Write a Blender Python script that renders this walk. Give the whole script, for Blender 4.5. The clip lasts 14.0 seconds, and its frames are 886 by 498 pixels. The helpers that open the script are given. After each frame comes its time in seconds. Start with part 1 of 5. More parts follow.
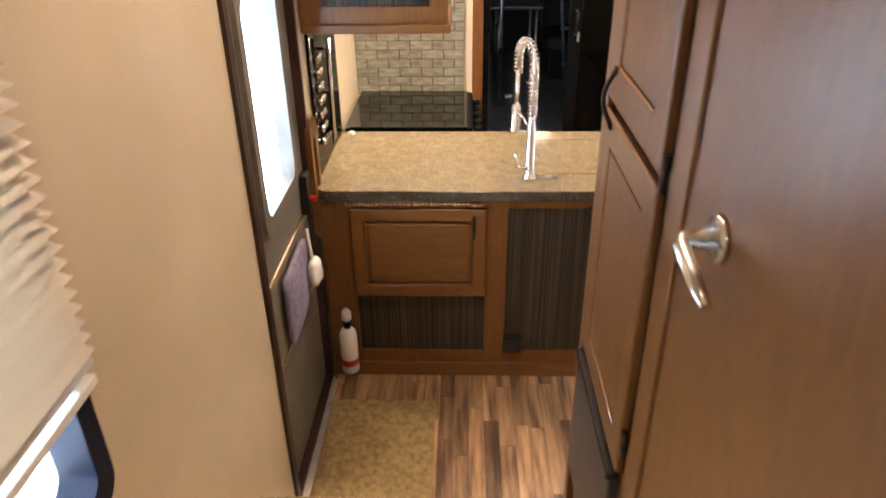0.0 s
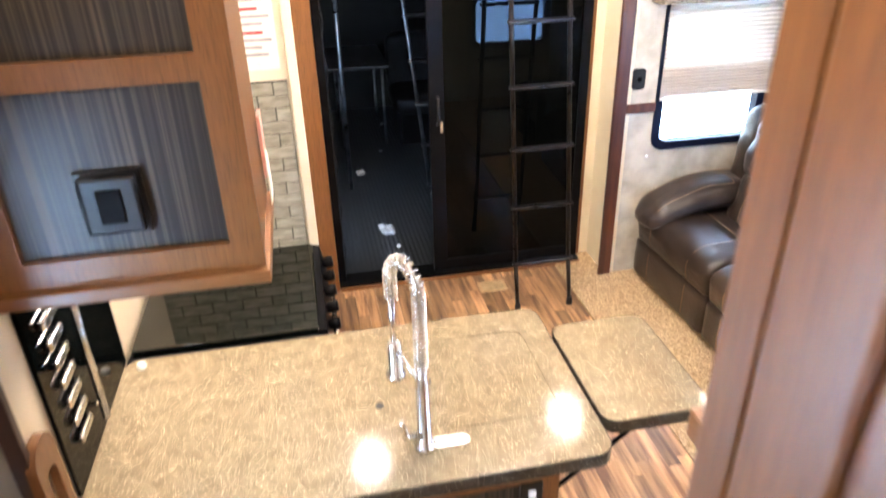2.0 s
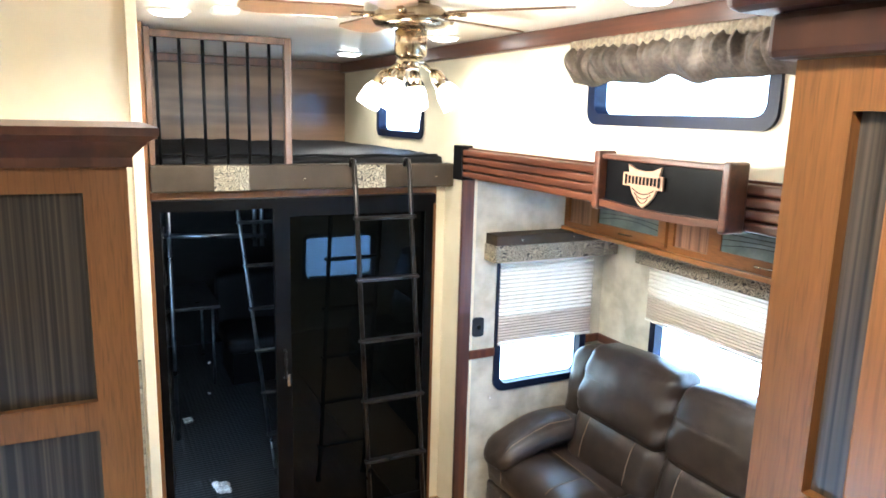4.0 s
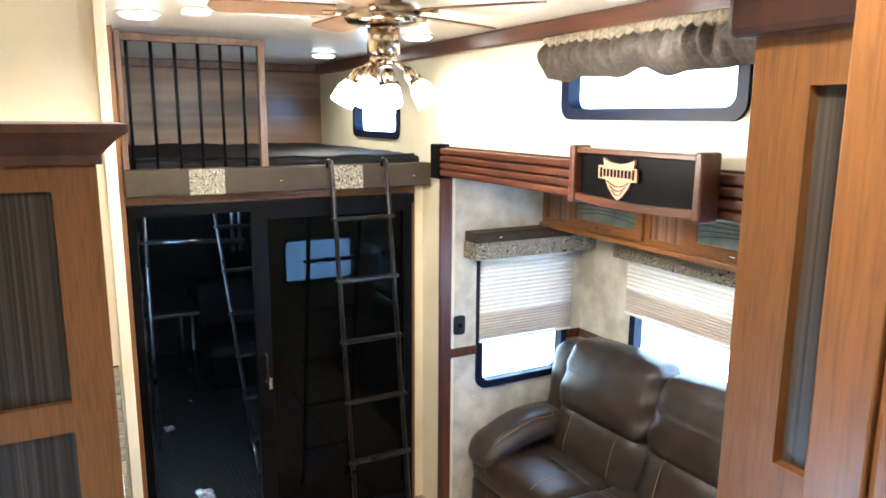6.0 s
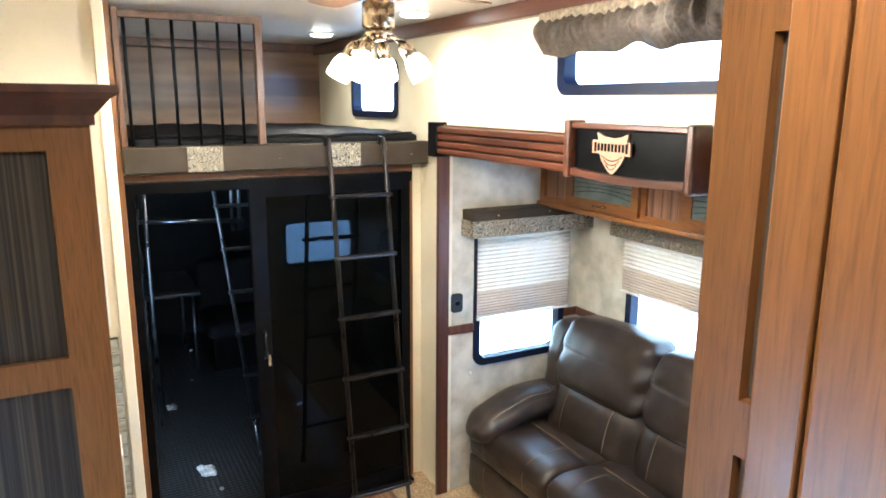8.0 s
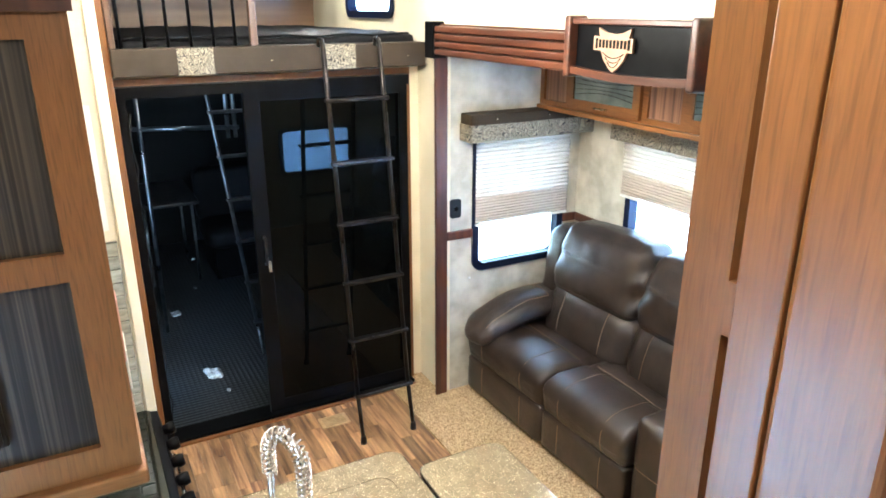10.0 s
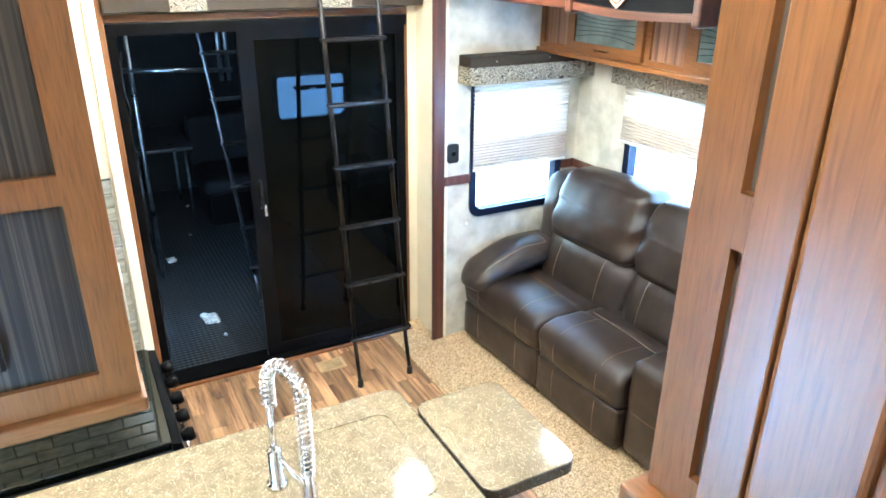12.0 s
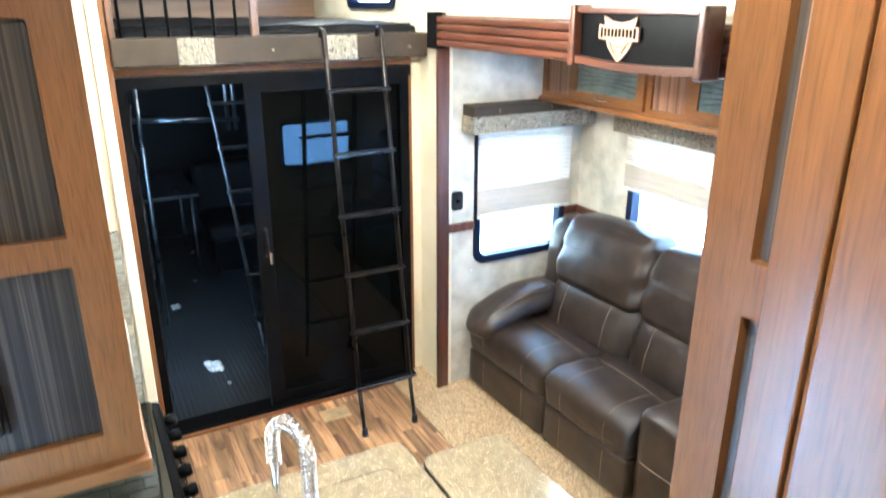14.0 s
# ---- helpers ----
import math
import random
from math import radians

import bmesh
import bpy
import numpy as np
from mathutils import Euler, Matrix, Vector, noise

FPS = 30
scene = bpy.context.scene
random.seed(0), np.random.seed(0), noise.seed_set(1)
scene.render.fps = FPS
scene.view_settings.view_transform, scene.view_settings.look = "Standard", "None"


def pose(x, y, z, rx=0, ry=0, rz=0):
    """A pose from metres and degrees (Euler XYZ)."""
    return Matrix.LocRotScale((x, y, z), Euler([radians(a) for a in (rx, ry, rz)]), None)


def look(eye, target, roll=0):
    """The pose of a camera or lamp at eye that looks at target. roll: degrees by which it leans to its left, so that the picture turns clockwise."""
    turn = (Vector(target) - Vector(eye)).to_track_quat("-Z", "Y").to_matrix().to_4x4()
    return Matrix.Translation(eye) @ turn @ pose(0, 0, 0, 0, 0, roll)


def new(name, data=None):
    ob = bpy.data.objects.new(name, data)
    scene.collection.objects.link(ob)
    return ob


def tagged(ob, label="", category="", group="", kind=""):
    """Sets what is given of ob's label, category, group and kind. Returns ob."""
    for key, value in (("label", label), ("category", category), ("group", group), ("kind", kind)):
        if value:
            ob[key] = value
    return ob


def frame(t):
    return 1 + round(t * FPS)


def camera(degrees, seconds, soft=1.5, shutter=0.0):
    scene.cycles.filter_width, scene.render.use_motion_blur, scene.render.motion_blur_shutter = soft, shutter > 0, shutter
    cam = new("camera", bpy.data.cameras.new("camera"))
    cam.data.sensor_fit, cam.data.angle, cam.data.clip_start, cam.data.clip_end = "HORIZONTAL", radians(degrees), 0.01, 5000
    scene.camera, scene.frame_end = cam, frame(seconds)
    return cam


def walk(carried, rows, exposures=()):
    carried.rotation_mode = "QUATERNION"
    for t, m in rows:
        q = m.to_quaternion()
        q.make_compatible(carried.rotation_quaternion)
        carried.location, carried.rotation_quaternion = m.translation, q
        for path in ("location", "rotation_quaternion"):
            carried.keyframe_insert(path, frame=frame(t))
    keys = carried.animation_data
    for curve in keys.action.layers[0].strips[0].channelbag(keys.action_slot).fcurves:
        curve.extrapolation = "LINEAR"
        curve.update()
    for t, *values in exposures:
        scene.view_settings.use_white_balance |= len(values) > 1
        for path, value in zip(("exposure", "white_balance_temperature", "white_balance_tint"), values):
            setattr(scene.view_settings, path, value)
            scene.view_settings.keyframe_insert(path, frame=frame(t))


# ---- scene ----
from mathutils.bvhtree import BVHTree

cam = camera(64.8, 14.0, soft=1.7, shutter=0.5)
PATH = [
    (0, (0.177, -0.338, 2.016), (0.116, 1.415, 1.056), -0.7),
    (0.5, (0.137, -0.041, 2.040), (0.063, 1.715, 1.085), -1.5),
    (1, (0.130, 0.298, 2.100), (0.286, 2.083, 1.212), -0.1),
    (1.5, (0.178, 0.667, 2.231), (0.524, 2.350, 1.209), 1.1),
    (2, (0.239, 0.920, 2.227), (0.569, 2.652, 1.284), -1.5),
    (2.5, (0.237, 1.046, 2.296), (0.816, 2.811, 1.557), 0.1),
    (3, (0.158, 1.053, 2.398), (0.970, 2.799, 1.858), 0.3),
    (3.5, (0.072, 1.025, 2.442), (0.932, 2.788, 2.055), 1.3),
    (5.8, (0.076, 1.013, 2.419), (1.004, 2.743, 2.041), 0.7),
    (6, (0.078, 1.009, 2.421), (1.005, 2.742, 2.049), 0.4),
    (6.5, (0.083, 0.987, 2.424), (1.010, 2.716, 2.034), 0.4),
    (7, (0.076, 0.965, 2.424), (1.000, 2.691, 2.014), 0.3),
    (7.5, (0.077, 0.975, 2.417), (0.990, 2.705, 2.003), 0.1),
    (7.7, (0.080, 0.968, 2.403), (0.999, 2.698, 2.000), 0.4),
    (9.8, (0.098, 0.976, 2.352), (0.988, 2.648, 1.711), -0.1),
    (10, (0.095, 0.965, 2.353), (0.981, 2.632, 1.695), -0.0),
    (10.5, (0.096, 0.967, 2.345), (0.979, 2.631, 1.673), -0.1),
    (11, (0.088, 0.984, 2.320), (0.963, 2.637, 1.613), -0.3),
    (11.5, (0.091, 0.964, 2.313), (0.956, 2.600, 1.555), 0.6),
    (12, (0.088, 0.972, 2.303), (0.964, 2.591, 1.520), 0.5),
    (12.5, (0.092, 0.971, 2.299), (0.961, 2.573, 1.476), 0.8),
    (13, (0.093, 0.965, 2.290), (0.949, 2.552, 1.424), 0.5),
    (13.5, (0.086, 0.989, 2.292), (0.963, 2.590, 1.475), 0.4),
    (14, (0.086, 0.983, 2.331), (0.973, 2.645, 1.660), 0.1),
]

# ---- light ----
EXPOSURES = [(0.0, 1.0, 7000, 19), (0.5, 1.2, 6000, 16), (1.0, 1.05, 6500, 18), (2.0, 1.42, 5900, 16), (2.5, 1.38, 5850, 12), (3.0, 1.3, 5700, 9), (3.5, 1.18, 5250, 5), (5.8, 0.9, 5400, 6), (7.7, 0.9, 5450, 6), (10.0, 1.22, 5300, 4), (11.0, 1.46, 5200, 3), (12.5, 1.74, 4800, 0), (13.0, 1.74, 4800, 0), (14.0, 1.6, 5000, 2)]
WARM = (1.0, 0.84, 0.64)
FAN_POWER = 13
# The last two are unseen, added to brighten the hall and the island front.
PUCKS = [(0.37, 4.12, 18), (1.61, 5.55, 22), (1.66, 4.25, 20), (1.66, 2.8, 9), (0.36, 2.75, 38), (0.28, 1.25, 28), (0.28, -0.85, 9)]
walk(cam, [(t, look(eye, target, roll)) for t, eye, target, roll in PATH], exposures=EXPOSURES)

world = bpy.data.worlds.new("sky")
scene.world = world
world.use_nodes = True
wn = world.node_tree
sky = wn.nodes.new("ShaderNodeTexSky")
sky.sky_type, sky.sun_disc, sky.sun_elevation, sky.sun_rotation = "NISHITA", False, radians(45), radians(200)
wn.nodes["Background"].inputs["Strength"].default_value = 0.12
wn.links.new(sky.outputs["Color"], wn.nodes["Background"].inputs["Color"])


# ---- materials ----
def srgb(h):
    c = [int(h[i:i + 2], 16) / 255 for i in (0, 2, 4)]
    return tuple(v / 12.92 if v <= 0.04045 else ((v + 0.055) / 1.055) ** 2.4 for v in c) + (1,)


def material(name, a, b, scale=(8, 8, 8), rough=0.5, bump=0.1, metal=0.0, detail=6.0, fine=60.0, fine_mix=0.15, coat=0.0, vary=0.0, lo=0.35, hi=0.65, rough_var=0.08, distort=0.0):
    """Two tones over a stretched coarse noise, a fine noise for grain, bump and uneven gloss."""
    m = bpy.data.materials.new(name)
    m.use_nodes = True
    n, l = m.node_tree.nodes, m.node_tree.links
    p = n["Principled BSDF"]
    tc, mp = n.new("ShaderNodeTexCoord"), n.new("ShaderNodeMapping")
    mp.inputs["Scale"].default_value = scale
    l.new(tc.outputs["Object"], mp.inputs["Vector"])
    vec = mp.outputs["Vector"]
    if vary:
        oi, ad = n.new("ShaderNodeObjectInfo"), n.new("ShaderNodeVectorMath")
        sc = n.new("ShaderNodeVectorMath")
        sc.operation = "SCALE"
        sc.inputs[0].default_value = (37.0, 19.0, 53.0)
        l.new(oi.outputs["Random"], sc.inputs["Scale"])
        l.new(vec, ad.inputs[0])
        l.new(sc.outputs["Vector"], ad.inputs[1])
        vec = ad.outputs["Vector"]
    t1, t2 = n.new("ShaderNodeTexNoise"), n.new("ShaderNodeTexNoise")
    t1.inputs["Scale"].default_value, t1.inputs["Detail"].default_value = 1.0, detail
    t1.inputs["Distortion"].default_value = distort
    t2.inputs["Scale"].default_value, t2.inputs["Detail"].default_value = fine / max(scale), 4
    l.new(vec, t1.inputs["Vector"])
    l.new(vec, t2.inputs["Vector"])
    ramp = n.new("ShaderNodeMapRange")
    ramp.inputs["From Min"].default_value, ramp.inputs["From Max"].default_value = lo, hi
    l.new(t1.outputs["Fac"], ramp.inputs["Value"])
    mix = n.new("ShaderNodeMix")
    mix.data_type = "RGBA"
    mix.inputs["A"].default_value, mix.inputs["B"].default_value = srgb(a), srgb(b)
    fac = ramp.outputs["Result"]
    l.new(fac, mix.inputs["Factor"])
    col = mix.outputs["Result"]
    m2 = n.new("ShaderNodeMix")
    m2.data_type, m2.blend_type = "RGBA", "OVERLAY"
    m2.inputs["Factor"].default_value = fine_mix
    l.new(col, m2.inputs["A"])
    l.new(t2.outputs["Fac"], m2.inputs["B"])
    col = m2.outputs["Result"]
    if vary:
        hs, mr = n.new("ShaderNodeHueSaturation"), n.new("ShaderNodeMapRange")
        mr.inputs["To Min"].default_value, mr.inputs["To Max"].default_value = 1 - vary, 1 + vary
        l.new(oi.outputs["Random"], mr.inputs["Value"])
        l.new(mr.outputs["Result"], hs.inputs["Value"])
        l.new(col, hs.inputs["Color"])
        col = hs.outputs["Color"]
    l.new(col, p.inputs["Base Color"])
    p.inputs["Metallic"].default_value = metal
    rr = n.new("ShaderNodeMapRange")
    rr.inputs["To Min"].default_value, rr.inputs["To Max"].default_value = max(0.01, rough - rough_var), min(1, rough + rough_var)
    l.new(t1.outputs["Fac"], rr.inputs["Value"])
    l.new(rr.outputs["Result"], p.inputs["Roughness"])
    if coat:
        p.inputs["Coat Weight"].default_value, p.inputs["Coat Roughness"].default_value = coat, 0.24
    if bump:
        bp = n.new("ShaderNodeBump")
        bp.inputs["Strength"].default_value, bp.inputs["Distance"].default_value = bump, 0.004
        l.new(t2.outputs["Fac"], bp.inputs["Height"])
        l.new(bp.outputs["Normal"], p.inputs["Normal"])
    return m


def glow(name, color, strength):
    m = bpy.data.materials.new(name)
    m.use_nodes = True
    p = m.node_tree.nodes["Principled BSDF"]
    p.inputs["Base Color"].default_value = color
    p.inputs["Emission Color"].default_value = color
    p.inputs["Emission Strength"].default_value = strength
    return m


def glass(name, color=(1, 1, 1, 1), rough=0.0):
    m = bpy.data.materials.new(name)
    m.use_nodes = True
    p = m.node_tree.nodes["Principled BSDF"]
    p.inputs["Base Color"].default_value, p.inputs["Roughness"].default_value = color, rough
    p.inputs["Transmission Weight"].default_value, p.inputs["IOR"].default_value = 1.0, 1.02
    return m


def wood(name, a, b, axis, pore="46240f"):
    """Stained open-grained wood: broad figure, fine streaks and short dark pores along one axis."""
    sc = [38.0, 38.0, 38.0]
    sc[axis] = 1.8
    m = material(name, a, b, tuple(sc), 0.42, 0.05, fine=330, fine_mix=0.3, coat=0.3, distort=0.8, lo=0.05, hi=0.95)
    n, l = m.node_tree.nodes, m.node_tree.links
    p = n["Principled BSDF"]
    p.inputs["Specular IOR Level"].default_value = 0.4
    p.inputs["Coat Roughness"].default_value = 0.27
    col = p.inputs["Base Color"].links[0].from_socket
    tc = n.new("ShaderNodeTexCoord")
    for across, along, lo, hi, depth in ((230.0, 16.0, 0.53, 0.66, 0.34), (120.0, 5.0, 0.54, 0.76, 0.12)):
        mp, t, r = n.new("ShaderNodeMapping"), n.new("ShaderNodeTexNoise"), n.new("ShaderNodeMapRange")
        v = [across] * 3
        v[axis] = along
        mp.inputs["Scale"].default_value = v
        t.inputs["Scale"].default_value, t.inputs["Detail"].default_value, t.inputs["Distortion"].default_value = 1.0, 3.0, 0.3
        r.inputs["From Min"].default_value, r.inputs["From Max"].default_value, r.inputs["To Max"].default_value = lo, hi, depth
        mix = n.new("ShaderNodeMix")
        mix.data_type = "RGBA"
        mix.inputs["B"].default_value = srgb(pore)
        l.new(tc.outputs["Object"], mp.inputs["Vector"])
        l.new(mp.outputs["Vector"], t.inputs["Vector"])
        l.new(t.outputs["Fac"], r.inputs["Value"])
        l.new(r.outputs["Result"], mix.inputs["Factor"])
        l.new(col, mix.inputs["A"])
        col = mix.outputs["Result"]
    mp, t, k, pp, r = n.new("ShaderNodeMapping"), n.new("ShaderNodeTexNoise"), n.new("ShaderNodeMath"), n.new("ShaderNodeMath"), n.new("ShaderNodeMapRange")
    v = [6.0] * 3
    v[axis] = 1.1
    mp.inputs["Scale"].default_value = v
    t.inputs["Scale"].default_value, t.inputs["Detail"].default_value, t.inputs["Distortion"].default_value = 1.0, 1.0, 0.4
    k.operation, k.inputs[1].default_value = "MULTIPLY", 26.0
    pp.operation, pp.inputs[1].default_value = "PINGPONG", 1.0
    r.inputs["From Min"].default_value, r.inputs["From Max"].default_value, r.inputs["To Max"].default_value = 0.5, 1.0, 0.13
    mix = n.new("ShaderNodeMix")
    mix.data_type = "RGBA"
    mix.inputs["B"].default_value = srgb(pore)
    l.new(tc.outputs["Object"], mp.inputs["Vector"])
    l.new(mp.outputs["Vector"], t.inputs["Vector"])
    l.new(t.outputs["Fac"], k.inputs[0])
    l.new(k.outputs["Value"], pp.inputs[0])
    l.new(pp.outputs["Value"], r.inputs["Value"])
    l.new(r.outputs["Result"], mix.inputs["Factor"])
    l.new(col, mix.inputs["A"])
    l.new(mix.outputs["Result"], p.inputs["Base Color"])
    return m


WOOD = wood("cherry_wood_upright", "6b441f", "7d5127", 2)
WOODX = wood("cherry_wood_along_x", "6b441f", "7d5127", 0)
WOODY = wood("cherry_wood_along_y", "6b441f", "7d5127", 1)
DARKWOODY = material("dark_cherry_along_y", "40241a", "5a3320", (30, 2.0, 30), 0.34, 0.05, fine=260, coat=0.2)
DARKWOOD = material("dark_cherry_upright", "40241a", "5a3320", (30, 30, 2.0), 0.36, 0.05, fine=260, coat=0.2)
STRIPE = material("dark_striped_laminate", "1b1611", "51463a", (150, 150, 0.9), 0.4, 0.03, detail=4, fine=500, fine_mix=0.25, lo=0.42, hi=0.70)
RAILWOOD = material("dark_brown_rail_wood", "3f2a1c", "5c402c", (30, 30, 3), 0.4, 0.05, fine=260)
BROWNSTRIPE = material("brown_striped_laminate", "54382a", "8a6650", (95, 95, 0.9), 0.4, 0.03, detail=3, fine=400, fine_mix=0.2)
LOFTWOOD = material("loft_back_panelling", "4a3323", "8a6c50", (0.5, 6, 7.5), 0.35, 0.03, detail=2, fine=200)
CREAM = material("cream_vinyl_wall", "d8cdb0", "e3d9c0", (3, 3, 3), 0.6, 0.06, fine=350, fine_mix=0.06)
TAUPE = material("taupe_vinyl_wall", "c6b598", "cfbfa4", (3, 3, 3), 0.6, 0.06, fine=350, fine_mix=0.06)
PAPER = material("mottled_grey_wallpaper", "a8a190", "cbc6b6", (7, 7, 7), 0.55, 0.05, detail=8, fine=200, fine_mix=0.12)
CEIL = material("ceiling_vinyl", "cac2b6", "d0c9be", (2, 2, 2), 0.28, 0.02, fine=300, fine_mix=0.05, rough_var=0.015)
CARPET = material("beige_loop_carpet", "8a7150", "cfb68e", (130, 130, 130), 0.95, 0.9, detail=3, fine=260, fine_mix=0.4, lo=0.4, hi=0.62)
RUG = material("tan_mottled_rug", "8d764e", "b59b6a", (45, 45, 45), 0.95, 0.8, detail=6, fine=300, fine_mix=0.4)
PLANK = material("walnut_plank_floor", "664833", "c0986d", (30, 2.2, 30), 0.33, 0.05, fine=300, fine_mix=0.3, vary=0.5, coat=0.15)
BLACK = material("black_metal", "070708", "0e0e10", (9, 9, 9), 0.35, 0.04, fine=200)
STOVEGLASS = material("green_black_stove_glass", "050806", "090d0a", (2, 2, 2), 0.03, 0.0, rough_var=0.01)
BLACKGLASS = material("black_tinted_glass", "020303", "040505", (2, 2, 2), 0.03, 0.0, rough_var=0.01)
DARKSTEEL = material("grey_bronze_tube", "262322", "3b3735", (12, 12, 12), 0.3, 0.02, metal=0.85)
CHROME = material("brushed_chrome", "d4d2ce", "eae8e4", (20, 20, 20), 0.22, 0.01, metal=1.0)
NICKEL = material("antique_nickel", "9a8b76", "c3b39a", (20, 20, 20), 0.2, 0.01, metal=1.0)
BRONZE = material("dark_bronze", "2b2018", "44352a", (20, 20, 20), 0.35, 0.02, metal=0.8)
LEATHER = material("dark_brown_leather", "251d19", "362c26", (11, 11, 11), 0.33, 0.3, detail=8, fine=340, fine_mix=0.25)
SEAM = material("tan_stitching", "7b6855", "8f7b66", (90, 90, 90), 0.8, 0.1)
# Black frames; the blue glow of the bright windows is put into their colour.
WINFRAME = material("black_frame_blue_glow", "080f22", "0c1733", (9, 9, 9), 0.5, 0.02)
TILE = material("grey_green_glass_brick", "8a887a", "a5a294", (18, 18, 60), 0.16, 0.03, vary=0.12)
GROUT = material("dark_grout", "34332d", "45443c", (60, 60, 60), 0.9, 0.3)
PLASTIC = material("black_plastic", "09090a", "131315", (15, 15, 15), 0.4, 0.05)
WHITE = material("white_plastic", "dfddd6", "ecebe6", (10, 10, 10), 0.4, 0.02)
RED = material("red_plastic", "a01818", "b82424", (10, 10, 10), 0.4, 0.02)
FABRIC = material("bronze_valance_fabric", "5c5045", "75685b", (70, 70, 70), 0.5, 0.2, fine=400, fine_mix=0.3)
VINYL = material("dark_brown_board_vinyl", "2e251b", "3a3024", (8, 8, 8), 0.58, 0.1, fine=300)
MATTRESS = material("black_quilted_cover", "08080a", "121215", (40, 40, 40), 0.6, 0.6, fine=200)
RUBBER = material("coin_rubber_floor", "1e2124", "2d3136", (5, 5, 5), 0.42, 0.3, fine=150)
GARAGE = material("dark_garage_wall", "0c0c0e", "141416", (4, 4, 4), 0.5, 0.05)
BULB = glow("lit_bulb_glass", (1.0, 0.86, 0.66, 1), 14)
PUCK = glow("lit_lens", (1.0, 0.9, 0.74, 1), 14)
OUTSIDE = glow("bright_daylight", (0.68, 0.84, 1.0, 1), 4.6)
OUTSIDE_LEFT = glow("bright_entry_daylight", (0.56, 0.77, 1.0, 1), 7.8)
OUTSIDE_NEAR = glow("blue_daylight", (0.36, 0.61, 1.0, 1), 13.0)
PANE = glass("window_pane")


def cloth(name, a, b, through_light):
    """Thin shade cloth: part of the light passes through it."""
    m = material(name, a, b, (3, 3, 80), 0.85, 0.15, fine=300, fine_mix=0.05)
    n, l = m.node_tree.nodes, m.node_tree.links
    p = n["Principled BSDF"]
    tr, mix = n.new("ShaderNodeBsdfTranslucent"), n.new("ShaderNodeMixShader")
    tr.inputs["Color"].default_value = srgb(b)
    mix.inputs["Fac"].default_value = through_light
    l.new(p.outputs["BSDF"], mix.inputs[1])
    l.new(tr.outputs["BSDF"], mix.inputs[2])
    l.new(mix.outputs["Shader"], n["Material Output"].inputs["Surface"])
    return m


def two_tone(name, a, b, scale, threshold, rough, kind="scroll", soft=0.04):
    """A pattern of two sharp tones: scrolls from distorted noise rings, or speckles."""
    m = bpy.data.materials.new(name)
    m.use_nodes = True
    n, l = m.node_tree.nodes, m.node_tree.links
    p = n["Principled BSDF"]
    tc = n.new("ShaderNodeTexCoord")
    if kind == "scroll":
        t = n.new("ShaderNodeTexNoise")
        t.inputs["Scale"].default_value, t.inputs["Detail"].default_value, t.inputs["Distortion"].default_value = scale, 0.0, 1.2
        l.new(tc.outputs["Object"], t.inputs["Vector"])
        w = n.new("ShaderNodeMath")
        w.operation = "PINGPONG"
        w.inputs[1].default_value = 0.05
        l.new(t.outputs["Fac"], w.inputs[0])
        src, lo, hi = w.outputs["Value"], threshold - soft * 0.1, threshold + soft * 0.1
    else:
        t = n.new("ShaderNodeTexVoronoi")
        t.inputs["Scale"].default_value = scale
        l.new(tc.outputs["Object"], t.inputs["Vector"])
        src, lo, hi = t.outputs["Distance"], threshold + soft, threshold - soft
    r = n.new("ShaderNodeMapRange")
    r.inputs["From Min"].default_value, r.inputs["From Max"].default_value = lo, hi
    l.new(src, r.inputs["Value"])
    mix = n.new("ShaderNodeMix")
    mix.data_type = "RGBA"
    mix.inputs["A"].default_value, mix.inputs["B"].default_value = srgb(a), srgb(b)
    l.new(r.outputs["Result"], mix.inputs["Factor"])
    l.new(mix.outputs["Result"], p.inputs["Base Color"])
    p.inputs["Roughness"].default_value = rough
    return m


STEEL = material("grey_steel_tube", "606368", "8b8f94", (12, 12, 12), 0.3, 0.01, metal=1.0)
SHEER = cloth("sheer_white_pleats", "dcd6cb", "e8e3da", 0.22)
LINEN = cloth("beige_grey_pleats", "beb3a5", "cdc3b5", 0.17)
BLIND = cloth("cream_hall_pleats", "d6cdbf", "e2dacd", 0.2)
HEADING = material("tan_gathered_fabric", "6d6151", "948670", (60, 60, 60), 0.7, 0.4, fine=300)
ETCH = material("grey_etched_glass", "5f6a68", "7f8a88", (6, 6, 6), 0.10, 0.02)
EMBLEM = material("pale_tan_emblem", "9f7d63", "b39176", (12, 12, 12), 0.5, 0.05)
GRILLE = material("dark_grey_vent_panel", "3a3431", "4b4441", (30, 30, 4), 0.4, 0.1)
DOORGREY = material("grey_door_skin", "6f6a60", "857f74", (5, 5, 5), 0.45, 0.08, fine=250)
DARKTRIM = material("dark_brown_frame", "2b1710", "3e2418", (12, 12, 2), 0.4, 0.05)
BRASS = material("pale_bronze_metal", "a08f70", "b9a888", (15, 15, 15), 0.35, 0.03, metal=0.6)
LILAC = material("lilac_grey_cloth", "77708a", "918aa3", (30, 30, 30), 0.8, 0.3)
ALU = material("bright_aluminium", "c8c8c6", "dededc", (12, 12, 12), 0.3, 0.02, metal=0.7)
GREYINK = material("grey_print", "8b8b8e", "a3a3a6", (30, 30, 30), 0.7, 0.0)
PINK = material("pale_red_paper", "c98f80", "d8a697", (20, 20, 20), 0.7, 0.05)
BEIGE = material("beige_vent_paint", "b09772", "c2a982", (20, 20, 20), 0.5, 0.05)
